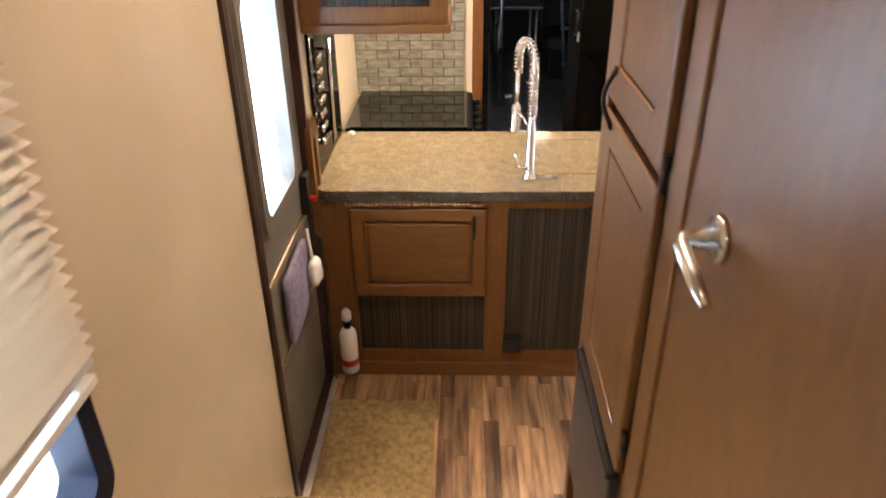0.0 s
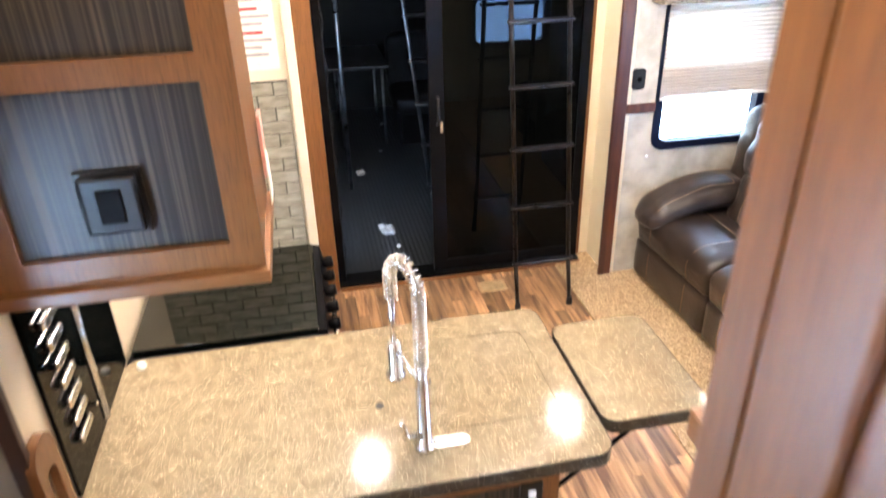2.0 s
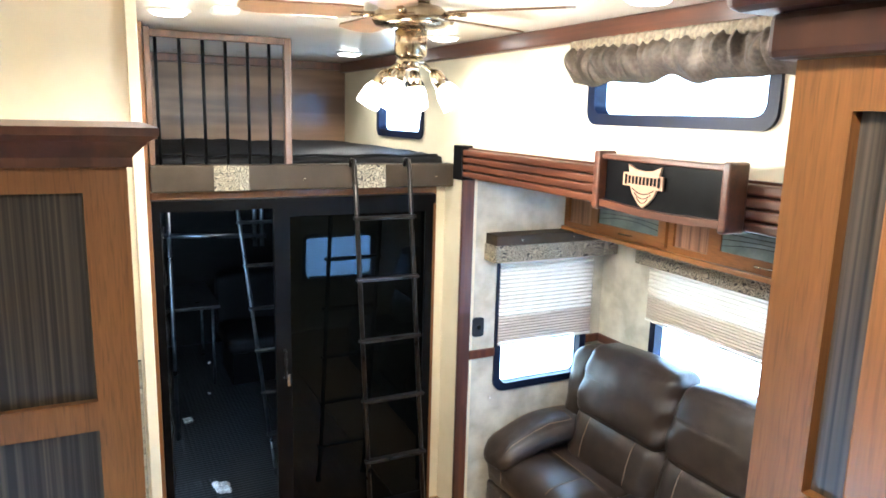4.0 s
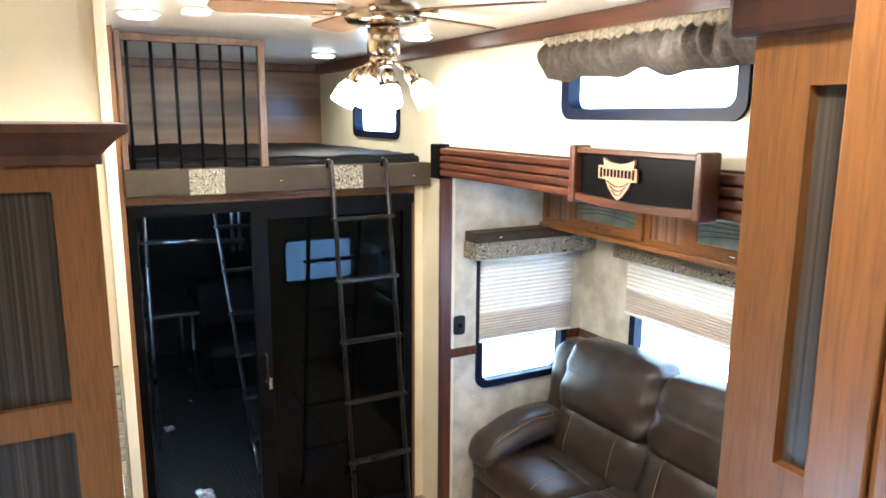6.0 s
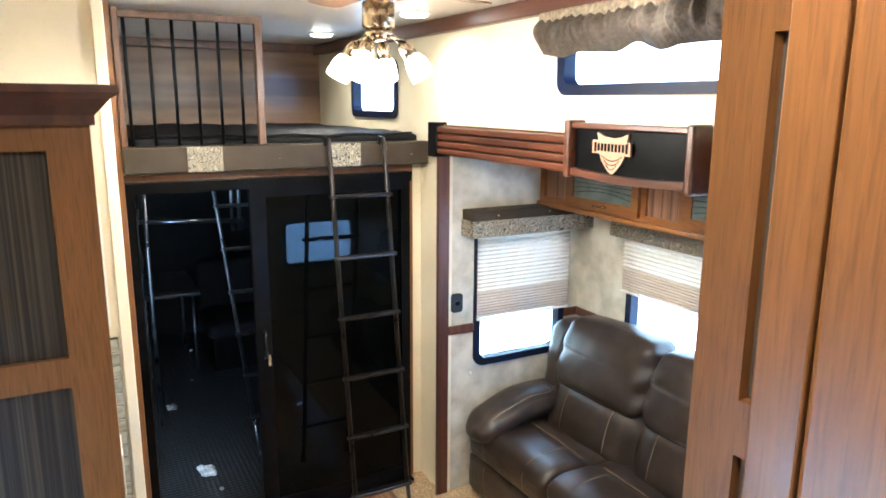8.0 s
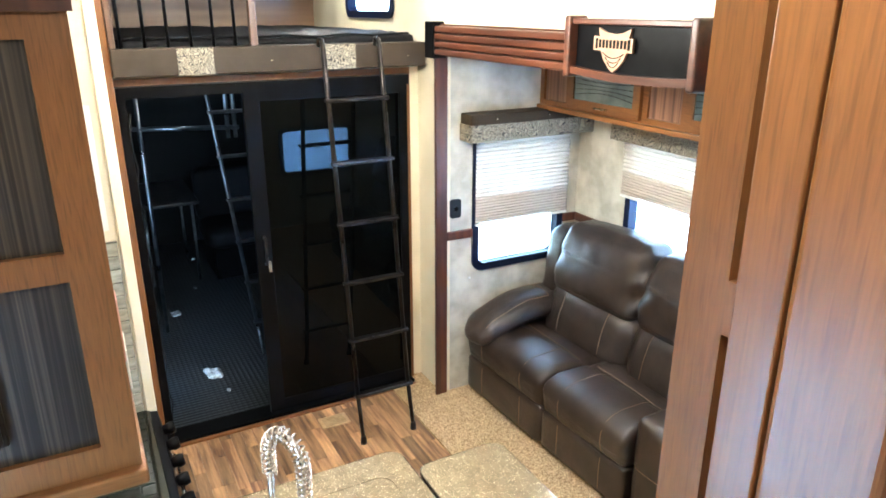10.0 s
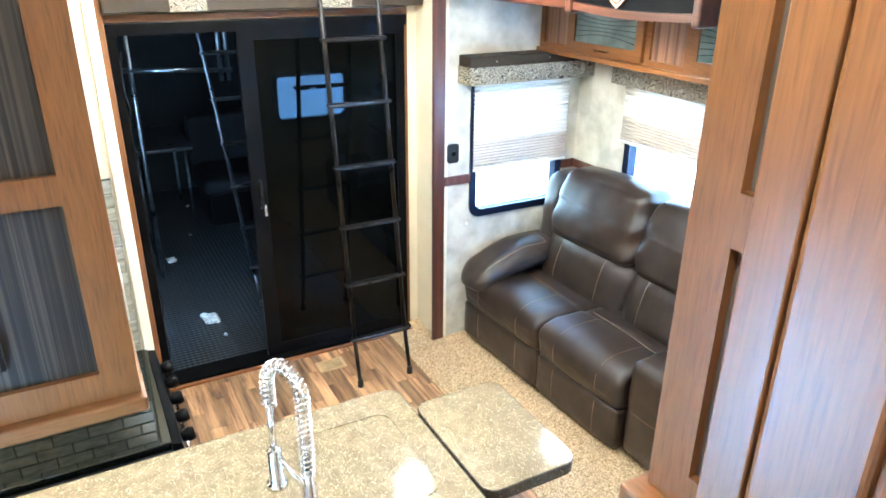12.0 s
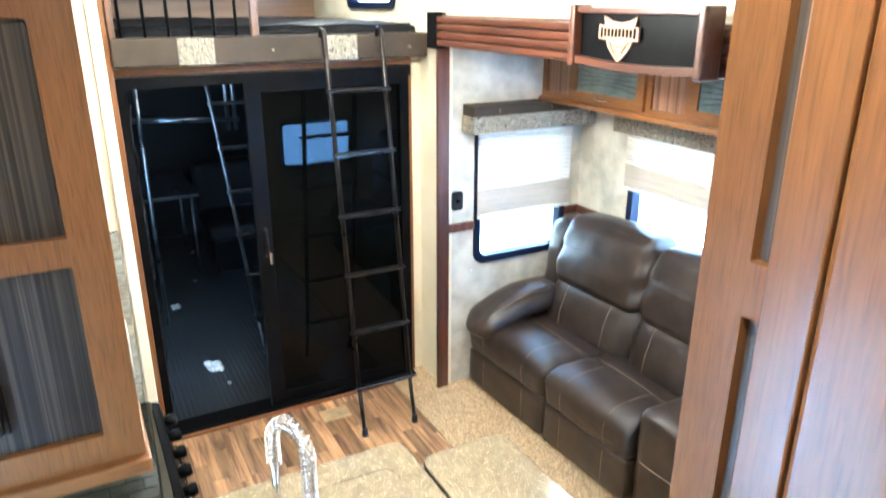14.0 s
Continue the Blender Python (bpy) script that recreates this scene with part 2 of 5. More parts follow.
PALEWOOD = material("pale_wood", "b0905f", "cdb083", (3, 30, 30), 0.6, 0.05)
TABLETOP = material("grey_table_laminate", "24262a", "303338", (8, 8, 8), 0.3, 0.03)
BLADE = material("brown_fan_blade", "5b4330", "86684d", (3, 3, 3), 0.3, 0.03, distort=0.6)
def coin_bump(m, scale):
    """Regular round studs as relief."""
    n, l = m.node_tree.nodes, m.node_tree.links
    p = n["Principled BSDF"]
    tc, v, bp = n.new("ShaderNodeTexCoord"), n.new("ShaderNodeTexVoronoi"), n.new("ShaderNodeBump")
    v.inputs["Scale"].default_value, v.inputs["Randomness"].default_value = scale, 0.0
    bp.inputs["Strength"].default_value, bp.inputs["Distance"].default_value = 1.0, 0.012
    l.new(tc.outputs["Object"], v.inputs["Vector"])
    l.new(v.outputs["Distance"], bp.inputs["Height"])
    l.new(bp.outputs["Normal"], p.inputs["Normal"])


coin_bump(RUBBER, 32)


def flecked(name, a, b, light, dark):
    """Solid surface: a mottled ground with sparse light and dark chips."""
    m = material(name, a, b, (22, 22, 22), 0.11, 0.0, fine=300, fine_mix=0.2, rough_var=0.04)
    n, l = m.node_tree.nodes, m.node_tree.links
    p = n["Principled BSDF"]
    tc = n.new("ShaderNodeTexCoord")
    col = p.inputs["Base Color"].links[0].from_socket
    for scale, colour, share in ((360, light, 0.90), (230, light, 0.955), (380, dark, 0.80)):
        v = n.new("ShaderNodeTexVoronoi")
        v.inputs["Scale"].default_value = scale
        l.new(tc.outputs["Object"], v.inputs["Vector"])
        sep, gt, lt, mu = n.new("ShaderNodeSeparateColor"), n.new("ShaderNodeMath"), n.new("ShaderNodeMath"), n.new("ShaderNodeMath")
        gt.operation, lt.operation, mu.operation = "GREATER_THAN", "LESS_THAN", "MULTIPLY"
        gt.inputs[1].default_value, lt.inputs[1].default_value = share, 0.42
        l.new(v.outputs["Color"], sep.inputs[0])
        l.new(sep.outputs[0], gt.inputs[0])
        l.new(v.outputs["Distance"], lt.inputs[0])
        l.new(gt.outputs[0], mu.inputs[0])
        l.new(lt.outputs[0], mu.inputs[1])
        mix = n.new("ShaderNodeMix")
        mix.data_type = "RGBA"
        l.new(mu.outputs[0], mix.inputs["Factor"])
        l.new(col, mix.inputs["A"])
        mix.inputs["B"].default_value = srgb(colour)
        col = mix.outputs["Result"]
    l.new(col, p.inputs["Base Color"])
    return m


SCROLL = two_tone("scroll_patterned_fabric", "28241e", "9d9480", 20, 0.022, 0.7)
COUNTER = flecked("speckled_solid_surface", "766a54", "857860", "dccba8", "574d3e")
EDGE = flecked("dark_counter_edge", "3a352d", "4a443a", "857b69", "1d1a16")
SCRAP = material("grey_plastic_scrap", "8f9498", "c9cdd0", (60, 60, 60), 0.3, 0.3)
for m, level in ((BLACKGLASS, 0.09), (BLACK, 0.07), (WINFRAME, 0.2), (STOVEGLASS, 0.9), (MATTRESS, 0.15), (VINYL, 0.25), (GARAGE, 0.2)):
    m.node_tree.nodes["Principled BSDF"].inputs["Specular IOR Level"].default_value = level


# ---- building helpers ----
def box(x0, x1, y0, y1, z0, z1, bevel=0.0, seg=2, bm=None):
    b = bmesh.new()
    bmesh.ops.create_cube(b, size=1)
    for v in b.verts:
        v.co = Vector(((x0 + x1) / 2 + v.co.x * (x1 - x0), (y0 + y1) / 2 + v.co.y * (y1 - y0), (z0 + z1) / 2 + v.co.z * (z1 - z0)))
    if bevel:
        bmesh.ops.bevel(b, geom=b.edges[:], offset=bevel, segments=seg, affect="EDGES", profile=0.5)
    return joined(bm, b) if bm is not None else b


def joined(bm, other):
    me = bpy.data.meshes.new("tmp")
    other.to_mesh(me)
    bm.from_mesh(me)
    other.free()
    bpy.data.meshes.remove(me)
    return bm


def tube(points, r, seg=12, bm=None, cap=True):
    """A round tube along points; r is one radius or one for each point."""
    b = bm if bm is not None else bmesh.new()
    pts = [Vector(p) for p in points]
    rs = r if isinstance(r, (list, tuple)) else [r] * len(pts)
    rings, side = [], None
    for i, p in enumerate(pts):
        d = (pts[min(i + 1, len(pts) - 1)] - pts[max(i - 1, 0)]).normalized()
        if side is None:
            side = d.orthogonal().normalized()
        side = (side - d * side.dot(d)).normalized()
        up = d.cross(side)
        rings.append([b.verts.new(p + rs[i] * (math.cos(2 * math.pi * k / seg) * side + math.sin(2 * math.pi * k / seg) * up)) for k in range(seg)])
    for a, c in zip(rings, rings[1:]):
        for k in range(seg):
            b.faces.new((a[k], a[(k + 1) % seg], c[(k + 1) % seg], c[k])).smooth = True
    if cap:
        b.faces.new(rings[0][::-1])
        b.faces.new(rings[-1])
    return b


def prism(profile, axis, a0, a1, bm=None):
    """A flat outline pushed along an axis. The outline lies in the other two axes, in their order."""
    b = bm if bm is not None else bmesh.new()
    def at(u, v, a):
        return {"x": (a, u, v), "y": (u, a, v), "z": (u, v, a)}[axis]
    p0 = [b.verts.new(at(u, v, a0)) for u, v in profile]
    p1 = [b.verts.new(at(u, v, a1)) for u, v in profile]
    n = len(profile)
    fs = [b.faces.new(p0), b.faces.new(p1)] + [b.faces.new((p0[i], p0[(i + 1) % n], p1[(i + 1) % n], p1[i])) for i in range(n)]
    bmesh.ops.recalc_face_normals(b, faces=fs)
    return b


def rounded(u0, u1, v0, v1, r, seg=6):
    """A rectangle with round corners, as an outline."""
    out = []
    for cu, cv, a in ((u1 - r, v1 - r, 0), (u0 + r, v1 - r, 90), (u0 + r, v0 + r, 180), (u1 - r, v0 + r, 270)):
        for k in range(seg + 1):
            t = radians(a + 90 * k / seg)
            out.append((cu + r * math.cos(t), cv + r * math.sin(t)))
    return out


def ring(outer, inner, axis, a0, a1):
    """A frame between two outlines with as many points each."""
    b = bmesh.new()
    def at(u, v, a):
        return {"x": (a, u, v), "y": (u, a, v), "z": (u, v, a)}[axis]
    loops = [[b.verts.new(at(u, v, a)) for u, v in o] for o, a in ((outer, a0), (outer, a1), (inner, a1), (inner, a0))]
    n = len(outer)
    for k in range(4):
        a, c = loops[k], loops[(k + 1) % 4]
        for i in range(n):
            b.faces.new((a[i], a[(i + 1) % n], c[(i + 1) % n], c[i]))
    bmesh.ops.recalc_face_normals(b, faces=b.faces[:])
    return b


def cushion(x0, x1, y0, y1, z0, z1, r, n=10, puff=0.0, wrinkle=0.0, shape=None):
    """A soft rounded block; puff swells its faces, wrinkle crumples it, shape moves its points."""
    b = bmesh.new()
    bmesh.ops.create_cube(b, size=2)
    bmesh.ops.subdivide_edges(b, edges=b.edges[:], cuts=n, use_grid_fill=True)
    c = Vector(((x0 + x1) / 2, (y0 + y1) / 2, (z0 + z1) / 2))
    h = Vector(((x1 - x0) / 2, (y1 - y0) / 2, (z1 - z0) / 2))
    r = min(r, min(h) * 0.98)
    for v in b.verts:
        q = v.co.copy()
        p = Vector((q.x * h.x, q.y * h.y, q.z * h.z))
        core = Vector([max(-h[i] + r, min(h[i] - r, p[i])) for i in range(3)])
        d = p - core
        nrm = d.normalized() if d.length > 1e-6 else Vector((0, 0, 0))
        p = core + nrm * r if d.length > 1e-6 else p
        s = [max(0.0, 1 - q[i] * q[i]) for i in range(3)]
        for i in range(3):
            p[i] += puff * q[i] * s[(i + 1) % 3] * s[(i + 2) % 3]
        w = c + p
        if wrinkle:
            w += wrinkle * noise.noise(w * 9) * nrm + 0.4 * wrinkle * noise.noise(w * 28) * nrm
        v.co = shape(w) if shape else w
    for f in b.faces:
        f.smooth = True
    return b


def lathe(profile, centre, seg=24, bm=None):
    b = bm if bm is not None else bmesh.new()
    rings = [[b.verts.new((centre[0] + r * math.cos(2 * math.pi * k / seg), centre[1] + r * math.sin(2 * math.pi * k / seg), centre[2] + z)) for k in range(seg)] for r, z in profile]
    for a, c in zip(rings, rings[1:]):
        for k in range(seg):
            b.faces.new((a[k], a[(k + 1) % seg], c[(k + 1) % seg], c[k])).smooth = True
    b.faces.new(rings[0][::-1])
    b.faces.new(rings[-1])
    bmesh.ops.recalc_face_normals(b, faces=b.faces[:])
    return b


def link(name, b, mat):
    me = bpy.data.meshes.new(name)
    b.to_mesh(me)
    b.free()
    me.materials.append(mat)
    return new(name, me)


def thing(name, at, label, category, group="", kind=""):
    ob = new(name)
    ob.empty_display_size = 0.05
    ob.location = at
    return tagged(ob, label, category, group, kind)


def part(name, b, mat, parent, label=""):
    ob = link(name, b, mat)
    ob.parent = parent
    if parent.data is None:
        ob.matrix_parent_inverse = Matrix.Translation(parent.location).inverted()
    return tagged(ob, label)


def single(name, b, mat, label, category, group="", kind=""):
    return tagged(link(name, b, mat), label, category, group, kind)


def structure(name, b, mat, label, category):
    return single(name, b, mat, label, category, kind="structure")


def wall_with_holes(axis, a0, a1, u0, u1, z0, z1, holes):
    """A wall slab with rectangular openings (u0, u1, z0, z1) cut right through it, butted from blocks."""
    us = sorted({u0, u1, *[h[0] for h in holes], *[h[1] for h in holes]})
    zs = sorted({z0, z1, *[h[2] for h in holes], *[h[3] for h in holes]})
    b = bmesh.new()
    for i in range(len(us) - 1):
        for k in range(len(zs) - 1):
            cu, cz = (us[i] + us[i + 1]) / 2, (zs[k] + zs[k + 1]) / 2
            if any(h[0] < cu < h[1] and h[2] < cz < h[3] for h in holes):
                continue
            if axis == "x":
                box(a0, a1, us[i], us[i + 1], zs[k], zs[k + 1], bm=b)
            else:
                box(us[i], us[i + 1], a0, a1, zs[k], zs[k + 1], bm=b)
    bmesh.ops.remove_doubles(b, verts=b.verts[:], dist=1e-5)
    seen, extra = {}, []
    for f in b.faces:
        key = tuple(sorted(v.index for v in f.verts))
        if key in seen:
            extra += [f, seen[key]]
        seen[key] = f
    if extra:
        bmesh.ops.delete(b, geom=extra, context="FACES")
    return b


# ---- the setting ----
XL, XR, XS, YD, YE, ZC = -0.42, 1.93, 2.92, 4.73, 4.44, 2.82
LAND = 0.6

structure("floor_base", box(-0.5, 1.672, 1.0, 4.75, -0.08, -0.012), GROUT, "dark base under the plank floor", "floor")
structure("carpet_floor", box(1.672, 2.92, 1.0, 4.73, -0.08, 0.012), CARPET, "beige flecked looped carpet under the sofa", "carpet")
structure("garage_floor", box(-0.42, 2.0, 4.75, 8.4, -0.08, 0.004), RUBBER, "dark ribbed rubber garage floor", "floor")
structure("landing_floor", box(-0.42, 0.75, -1.5, 0.9, 0.3, LAND), CARPET, "beige carpet on the raised hall landing", "floor")
stairs = thing("hall_steps", (0, 1.1, 0), "carpeted steps down from the hall to the kitchen", "steps", kind="structure")
part("tread", box(-0.42, 0.75, 0.9, 1.1, 0.0, 0.4, 0.01), CARPET, stairs)
part("tread", box(-0.42, 0.75, 1.1, 1.28, 0.0, 0.2, 0.01), CARPET, stairs)
structure("landing_front", box(-0.42, 0.75, 0.85, 0.9, 0.0, 0.3), WOODX, "wooden front of the raised hall floor", "riser")

ENTRY = (1.42, 2.13, 0.0, 1.87)
BEDWIN = (-0.38, 0.47, 1.12, 2.05)
structure("wall_left", wall_with_holes("x", XL - 0.08, XL, -1.5, 3.58, -0.08, ZC, [ENTRY, BEDWIN]), TAUPE, "taupe vinyl side wall by the entry door", "wall")
structure("wall_kitchen", box(XL, 0.18, 3.50, 3.58, -0.08, ZC), CREAM, "cream kitchen wall behind the stove", "wall")
structure("wall_passage", box(0.10, 0.18, 3.58, YD, -0.08, ZC), CREAM, "cream wall beside the garage door", "wall")
structure("wall_rear", wall_with_holes("y", YD, YD + 0.07, 0.10, XR, 0.0, 2.05, [(0.30, 1.84, 0.0, 1.99)]), CREAM, "cream partition wall round the garage door", "wall")
SLIDE = (1.0, YE, -0.08, 2.11)
TRANSOM = (2.51, 3.385, 2.435, 2.68)
LOFTWIN = (5.07, 5.82, 2.30, 2.62)
structure("wall_right", wall_with_holes("x", XR, XR + 0.06, 0.94, 8.4, -0.08, ZC, [SLIDE, TRANSOM, LOFTWIN]), CREAM, "cream upper side wall over the slide-out", "wall")
structure("wall_hall_end", box(1.0, XR, 0.94, 1.0, -0.08, ZC), CREAM, "plain wall behind the pantry", "wall")
structure("wall_back", box(-0.5, 1.2, -1.58, -1.5, 0.3, ZC), CREAM, "plain hall wall", "wall")
structure("wall_hall_right", wall_with_holes("x", 0.52, 0.6, -1.5, 0.72, 0.3, ZC, [(-0.15, 0.66, LAND, 2.55)]), WOOD, "wooden hall wall round the bathroom door", "wall")
structure("wall_closet", box(0.95, 1.0, -1.5, 1.0, 0.0, ZC), DARKWOOD, "plain dark wall inside the bathroom", "wall")
WIN1 = (2.16, 2.785, 0.825, 1.68)
WIN2 = (2.20, 3.95, 0.80, 1.68)
WIN0 = (2.06, 2.86, 0.60, 1.09)
structure("wall_slide_end", wall_with_holes("y", YE, YE + 0.06, XR + 0.06, XS + 0.06, -0.08, 2.17, [WIN1]), PAPER, "mottled grey wallpaper end wall of the slide-out", "wall")
structure("wall_slide_back", wall_with_holes("x", XS, XS + 0.06, 0.94, YE, -0.08, 2.17, [WIN2]), PAPER, "mottled grey wallpaper wall behind the sofa", "wall")
structure("wall_slide_near", wall_with_holes("y", 0.94, 1.0, XR + 0.06, XS, -0.08, 2.17, [WIN0]), PAPER, "mottled grey wallpaper wall of the slide-out", "wall")
structure("slide_ceiling", box(XR + 0.06, XS, 1.0, YE, 2.11, 2.17), CEIL, "pale slide-out ceiling", "ceiling")
structure("ceiling", box(-0.5, XR + 0.06, -1.5, 8.4, ZC, ZC + 0.06), CEIL, "pale glossy vinyl ceiling", "ceiling")
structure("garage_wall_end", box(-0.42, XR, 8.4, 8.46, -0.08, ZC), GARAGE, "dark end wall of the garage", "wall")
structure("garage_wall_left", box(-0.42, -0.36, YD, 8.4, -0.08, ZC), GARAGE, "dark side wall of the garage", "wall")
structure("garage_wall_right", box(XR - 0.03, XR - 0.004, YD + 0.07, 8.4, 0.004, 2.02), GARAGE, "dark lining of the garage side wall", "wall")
structure("loft_floor", box(-0.36, XR, 4.66, 8.4, 2.05, 2.12), VINYL, "dark loft platform over the garage", "floor")
structure("loft_wall", box(-0.36, XR, 6.6, 6.66, 2.12, ZC), LOFTWOOD, "brown wood-look panelling behind the loft bed", "wall")
structure("loft_wall_left", box(0.10, 0.18, YD, 6.6, 2.12, ZC), CREAM, "cream loft side wall", "wall")

# ---- windows ----
def window(name, axis, a, u0, u1, z0, z1, r, out, label):
    """A black-framed window in an opening: frame with round corners and one pane. out: the way outside along the axis."""
    w = thing(name, {"x": (a, (u0 + u1) / 2, z0), "y": ((u0 + u1) / 2, a, z0)}[axis], label, "window", kind="structure")
    o, i = rounded(u0 - 0.022, u1 + 0.022, z0 - 0.022, z1 + 0.022, r), rounded(u0 + 0.022, u1 - 0.022, z0 + 0.022, z1 - 0.022, r * 0.7)
    part("window_frame", ring(o, i, axis, a - 0.014 * out, a + 0.05 * out), WINFRAME, w)
    p = part("pane", prism(rounded(u0 + 0.018, u1 - 0.018, z0 + 0.018, z1 - 0.018, r * 0.7), axis, a + 0.03 * out, a + 0.034 * out), PANE, w)
    p.visible_shadow = False
    return w


window("window_1", "y", YE, *WIN1, 0.07, 1, "black-framed slide-out end window with half-lowered shade")
window("window_2", "x", XS, *WIN2, 0.07, 1, "black-framed window behind the sofa with half-lowered shade")
window("window_3", "x", XR, *TRANSOM, 0.06, 1, "black-framed high transom window")
window("window_4", "x", XR, *LOFTWIN, 0.06, 1, "small black-framed loft window")
window("window_6", "y", 1.0, *WIN0, 0.07, -1, "black-framed window at the near end of the slide-out")
window("window_5", "x", XL, *BEDWIN, 0.05, -1, "black-framed hall window behind a pleated blind")
structure("backdrop_right", box(3.9, 3.92, -0.6, 7.5, -1.5, 3.4), OUTSIDE, "bright daylight outside", "backdrop")
structure("backdrop_end", box(2.02, 3.9, 7.5, 7.52, -1.5, 3.4), OUTSIDE, "bright daylight outside", "backdrop")
structure("backdrop_near", box(2.02, 3.9, -0.62, -0.6, -1.5, 3.4), OUTSIDE_NEAR, "bright daylight outside", "backdrop")
structure("backdrop_left", box(-1.52, -1.5, -2, 9, -2.5, 3.4), OUTSIDE_LEFT, "bright daylight outside", "backdrop")


# ---- trims ----
trim = thing("slide_trim", (XR, 4.4, 0), "dark cherry trim framing the slide-out opening", "trim", kind="structure")
part("post", box(1.885, 1.96, 4.418, YE, 0.012, 2.10, 0.004), DARKWOOD, trim)
part("corner_block", box(1.862, 1.942, 4.405, 4.505, 2.085, 2.275, 0.006), BLACK, trim, "black rosette corner block")
for k in range(4):
    part("header_reed", box(1.868, 1.93, 1.5, 4.405, 2.105 + 0.0385 * k, 2.105 + 0.0385 * k + 0.033, 0.008), DARKWOODY, trim)
structure("header_backing", box(1.905, 1.93, 1.5, 4.405, 2.10, 2.262), DARKWOODY, "recessed backing of the reeded header", "trim")
structure("chair_rail_end", box(1.962, 2.14, 4.425, YE, 1.03, 1.085, 0.006), DARKWOOD, "dark wood chair rail", "trim")
structure("chair_rail_corner", box(2.81, XS, 4.425, YE, 1.03, 1.085, 0.006), DARKWOOD, "dark wood chair rail", "trim")
structure("chair_rail_back", box(XS - 0.015, XS, 3.975, 4.425, 1.03, 1.085, 0.006), DARKWOODY, "dark wood chair rail", "trim")
structure("ceiling_trim", box(1.88, XR, 1.46, 6.6, 2.745, ZC, 0.008), DARKWOODY, "dark cherry ceiling moulding", "trim")
structure("loft_top_trim", box(0.18, 1.88, 6.55, 6.6, 2.76, ZC, 0.005), DARKWOOD, "dark ceiling moulding over the loft", "trim")
structure("door_casing", wall_with_holes("y", 4.712, YD, 0.272, 1.866, 0.0, 2.02, [(0.302, 1.838, 0.0, 1.985)]), WOOD, "thin cherry casing round the garage door", "trim")
structure("passage_corner", box(0.18, 0.215, 3.48, 3.52, 0.9, ZC, 0.003), CREAM, "cream wall corner strip", "trim")
structure("passage_casing", box(0.181, 0.30, 4.62, 4.712, 0.0, ZC, 0.004), WOOD, "cherry casing post beside the garage door", "trim")

# ---- garage door ----
door = thing("door_1", (1.07, 4.71, 0), "black glass sliding garage door, half open", "door", kind="structure")
part("track", box(0.302, 1.838, 4.66, 4.76, 1.93, 1.984), BLACK, door)
part("sill", box(0.30, 1.84, 4.64, 4.78, 0.004, 0.03, 0.004), BLACK, door)
leaf = part("leaf_frame", ring([(0.90, 0.03), (1.835, 0.03), (1.835, 1.93), (0.90, 1.93)], [(0.985, 0.10), (1.785, 0.10), (1.785, 1.88), (0.985, 1.88)], "y", 4.685, 4.72), BLACK, door)
part("glass", box(0.98, 1.79, 4.698, 4.706, 0.095, 1.885), BLACKGLASS, leaf)
part("pull", tube([(0.945, 4.685, 0.98), (0.945, 4.655, 0.99), (0.945, 4.655, 1.13), (0.945, 4.685, 1.14)], 0.008), DARKSTEEL, leaf, "dark metal door pull")
part("lock", box(0.955, 0.975, 4.672, 4.685, 0.93, 1.0, 0.003), CHROME, leaf, "small chrome lock with key")
part("threshold", box(0.302, 1.84, 4.612, 4.639, 0.0005, 0.014, 0.003), WOODX, door, "thin cherry threshold strip")
part("jamb", box(0.302, 0.345, 4.68, 4.76, 0.03, 1.93, 0.003), BLACK, door)


# ---- ladders ----
def ladder(name, at, width, lean, height, rungs, first, step, label, mat, skew=0.0):
    """A tube ladder with flat rungs; lean: how far the top stands back; skew: how far it leans aside."""
    w = thing(name, at, label, "ladder")
    x, y, z = at
    def side(zz):
        return skew * zz / height
    for s in (0, 1):
        xx = x + s * width
        part("rail", tube([(xx + side(first), y + 0.06, first), (xx + skew, y + 0.06 + lean, height - 0.03), (xx + skew, y + 0.075 + lean, height), (xx + skew, y + 0.11 + lean, height + 0.005), (xx + skew, y + 0.125 + lean, height - 0.03)], 0.0125), mat, w)
        part("foot", tube([(xx, y, z + 0.03), (xx + side(first), y + 0.06, first)], 0.012), mat, w)
        part("rubber_tip", lathe([(0.013, 0), (0.019, 0.002), (0.017, 0.03), (0.013, 0.05)], (xx, y - 0.003, z), 14), PLASTIC, w)
    for k in range(rungs):
        zz = first + 0.005 + k * step
        yy = y + 0.06 + lean * (zz - first) / (height - first)
        part("rung", box(x + side(zz) - 0.022, x + width + side(zz) + 0.022, yy - 0.028, yy + 0.012, zz - 0.010, zz + 0.010, 0.006), mat, w)
    return w


ladder("loft_ladder", (1.288, 4.172, 0), 0.312, 0.28, 2.185, 6, 0.275, 0.322, "dark bronze tube ladder leaning on the loft board", DARKSTEEL)
ladder("bunk_ladder", (1.05, 5.42, 0.004), 0.262, 0.22, 1.93, 6, 0.275, 0.285, "grey tube ladder standing in the dark garage", STEEL, -0.17)

# ---- loft ----
lb = thing("loft_board", (1.1, 4.58, 2.03), "dark brown padded loft edge board with scroll patches", "edge board")
part("board", box(0.30, 1.905, 4.575, 4.66, 2.035, 2.165, 0.008), VINYL, lb)
for cx in (0.672, 1.402):
    part("patch", box(cx - 0.084, cx + 0.084, 4.569, 4.576, 2.038, 2.162), SCROLL, lb, "light scroll-patterned fabric patch")
for cx in (0.672, 1.037, 1.402, 1.79):
    part("stud", lathe([(0.002, 0), (0.009, 0.003), (0.009, 0.006), (0.002, 0.008)], (cx, 4.566, 2.09), 10), CHROME, lb)
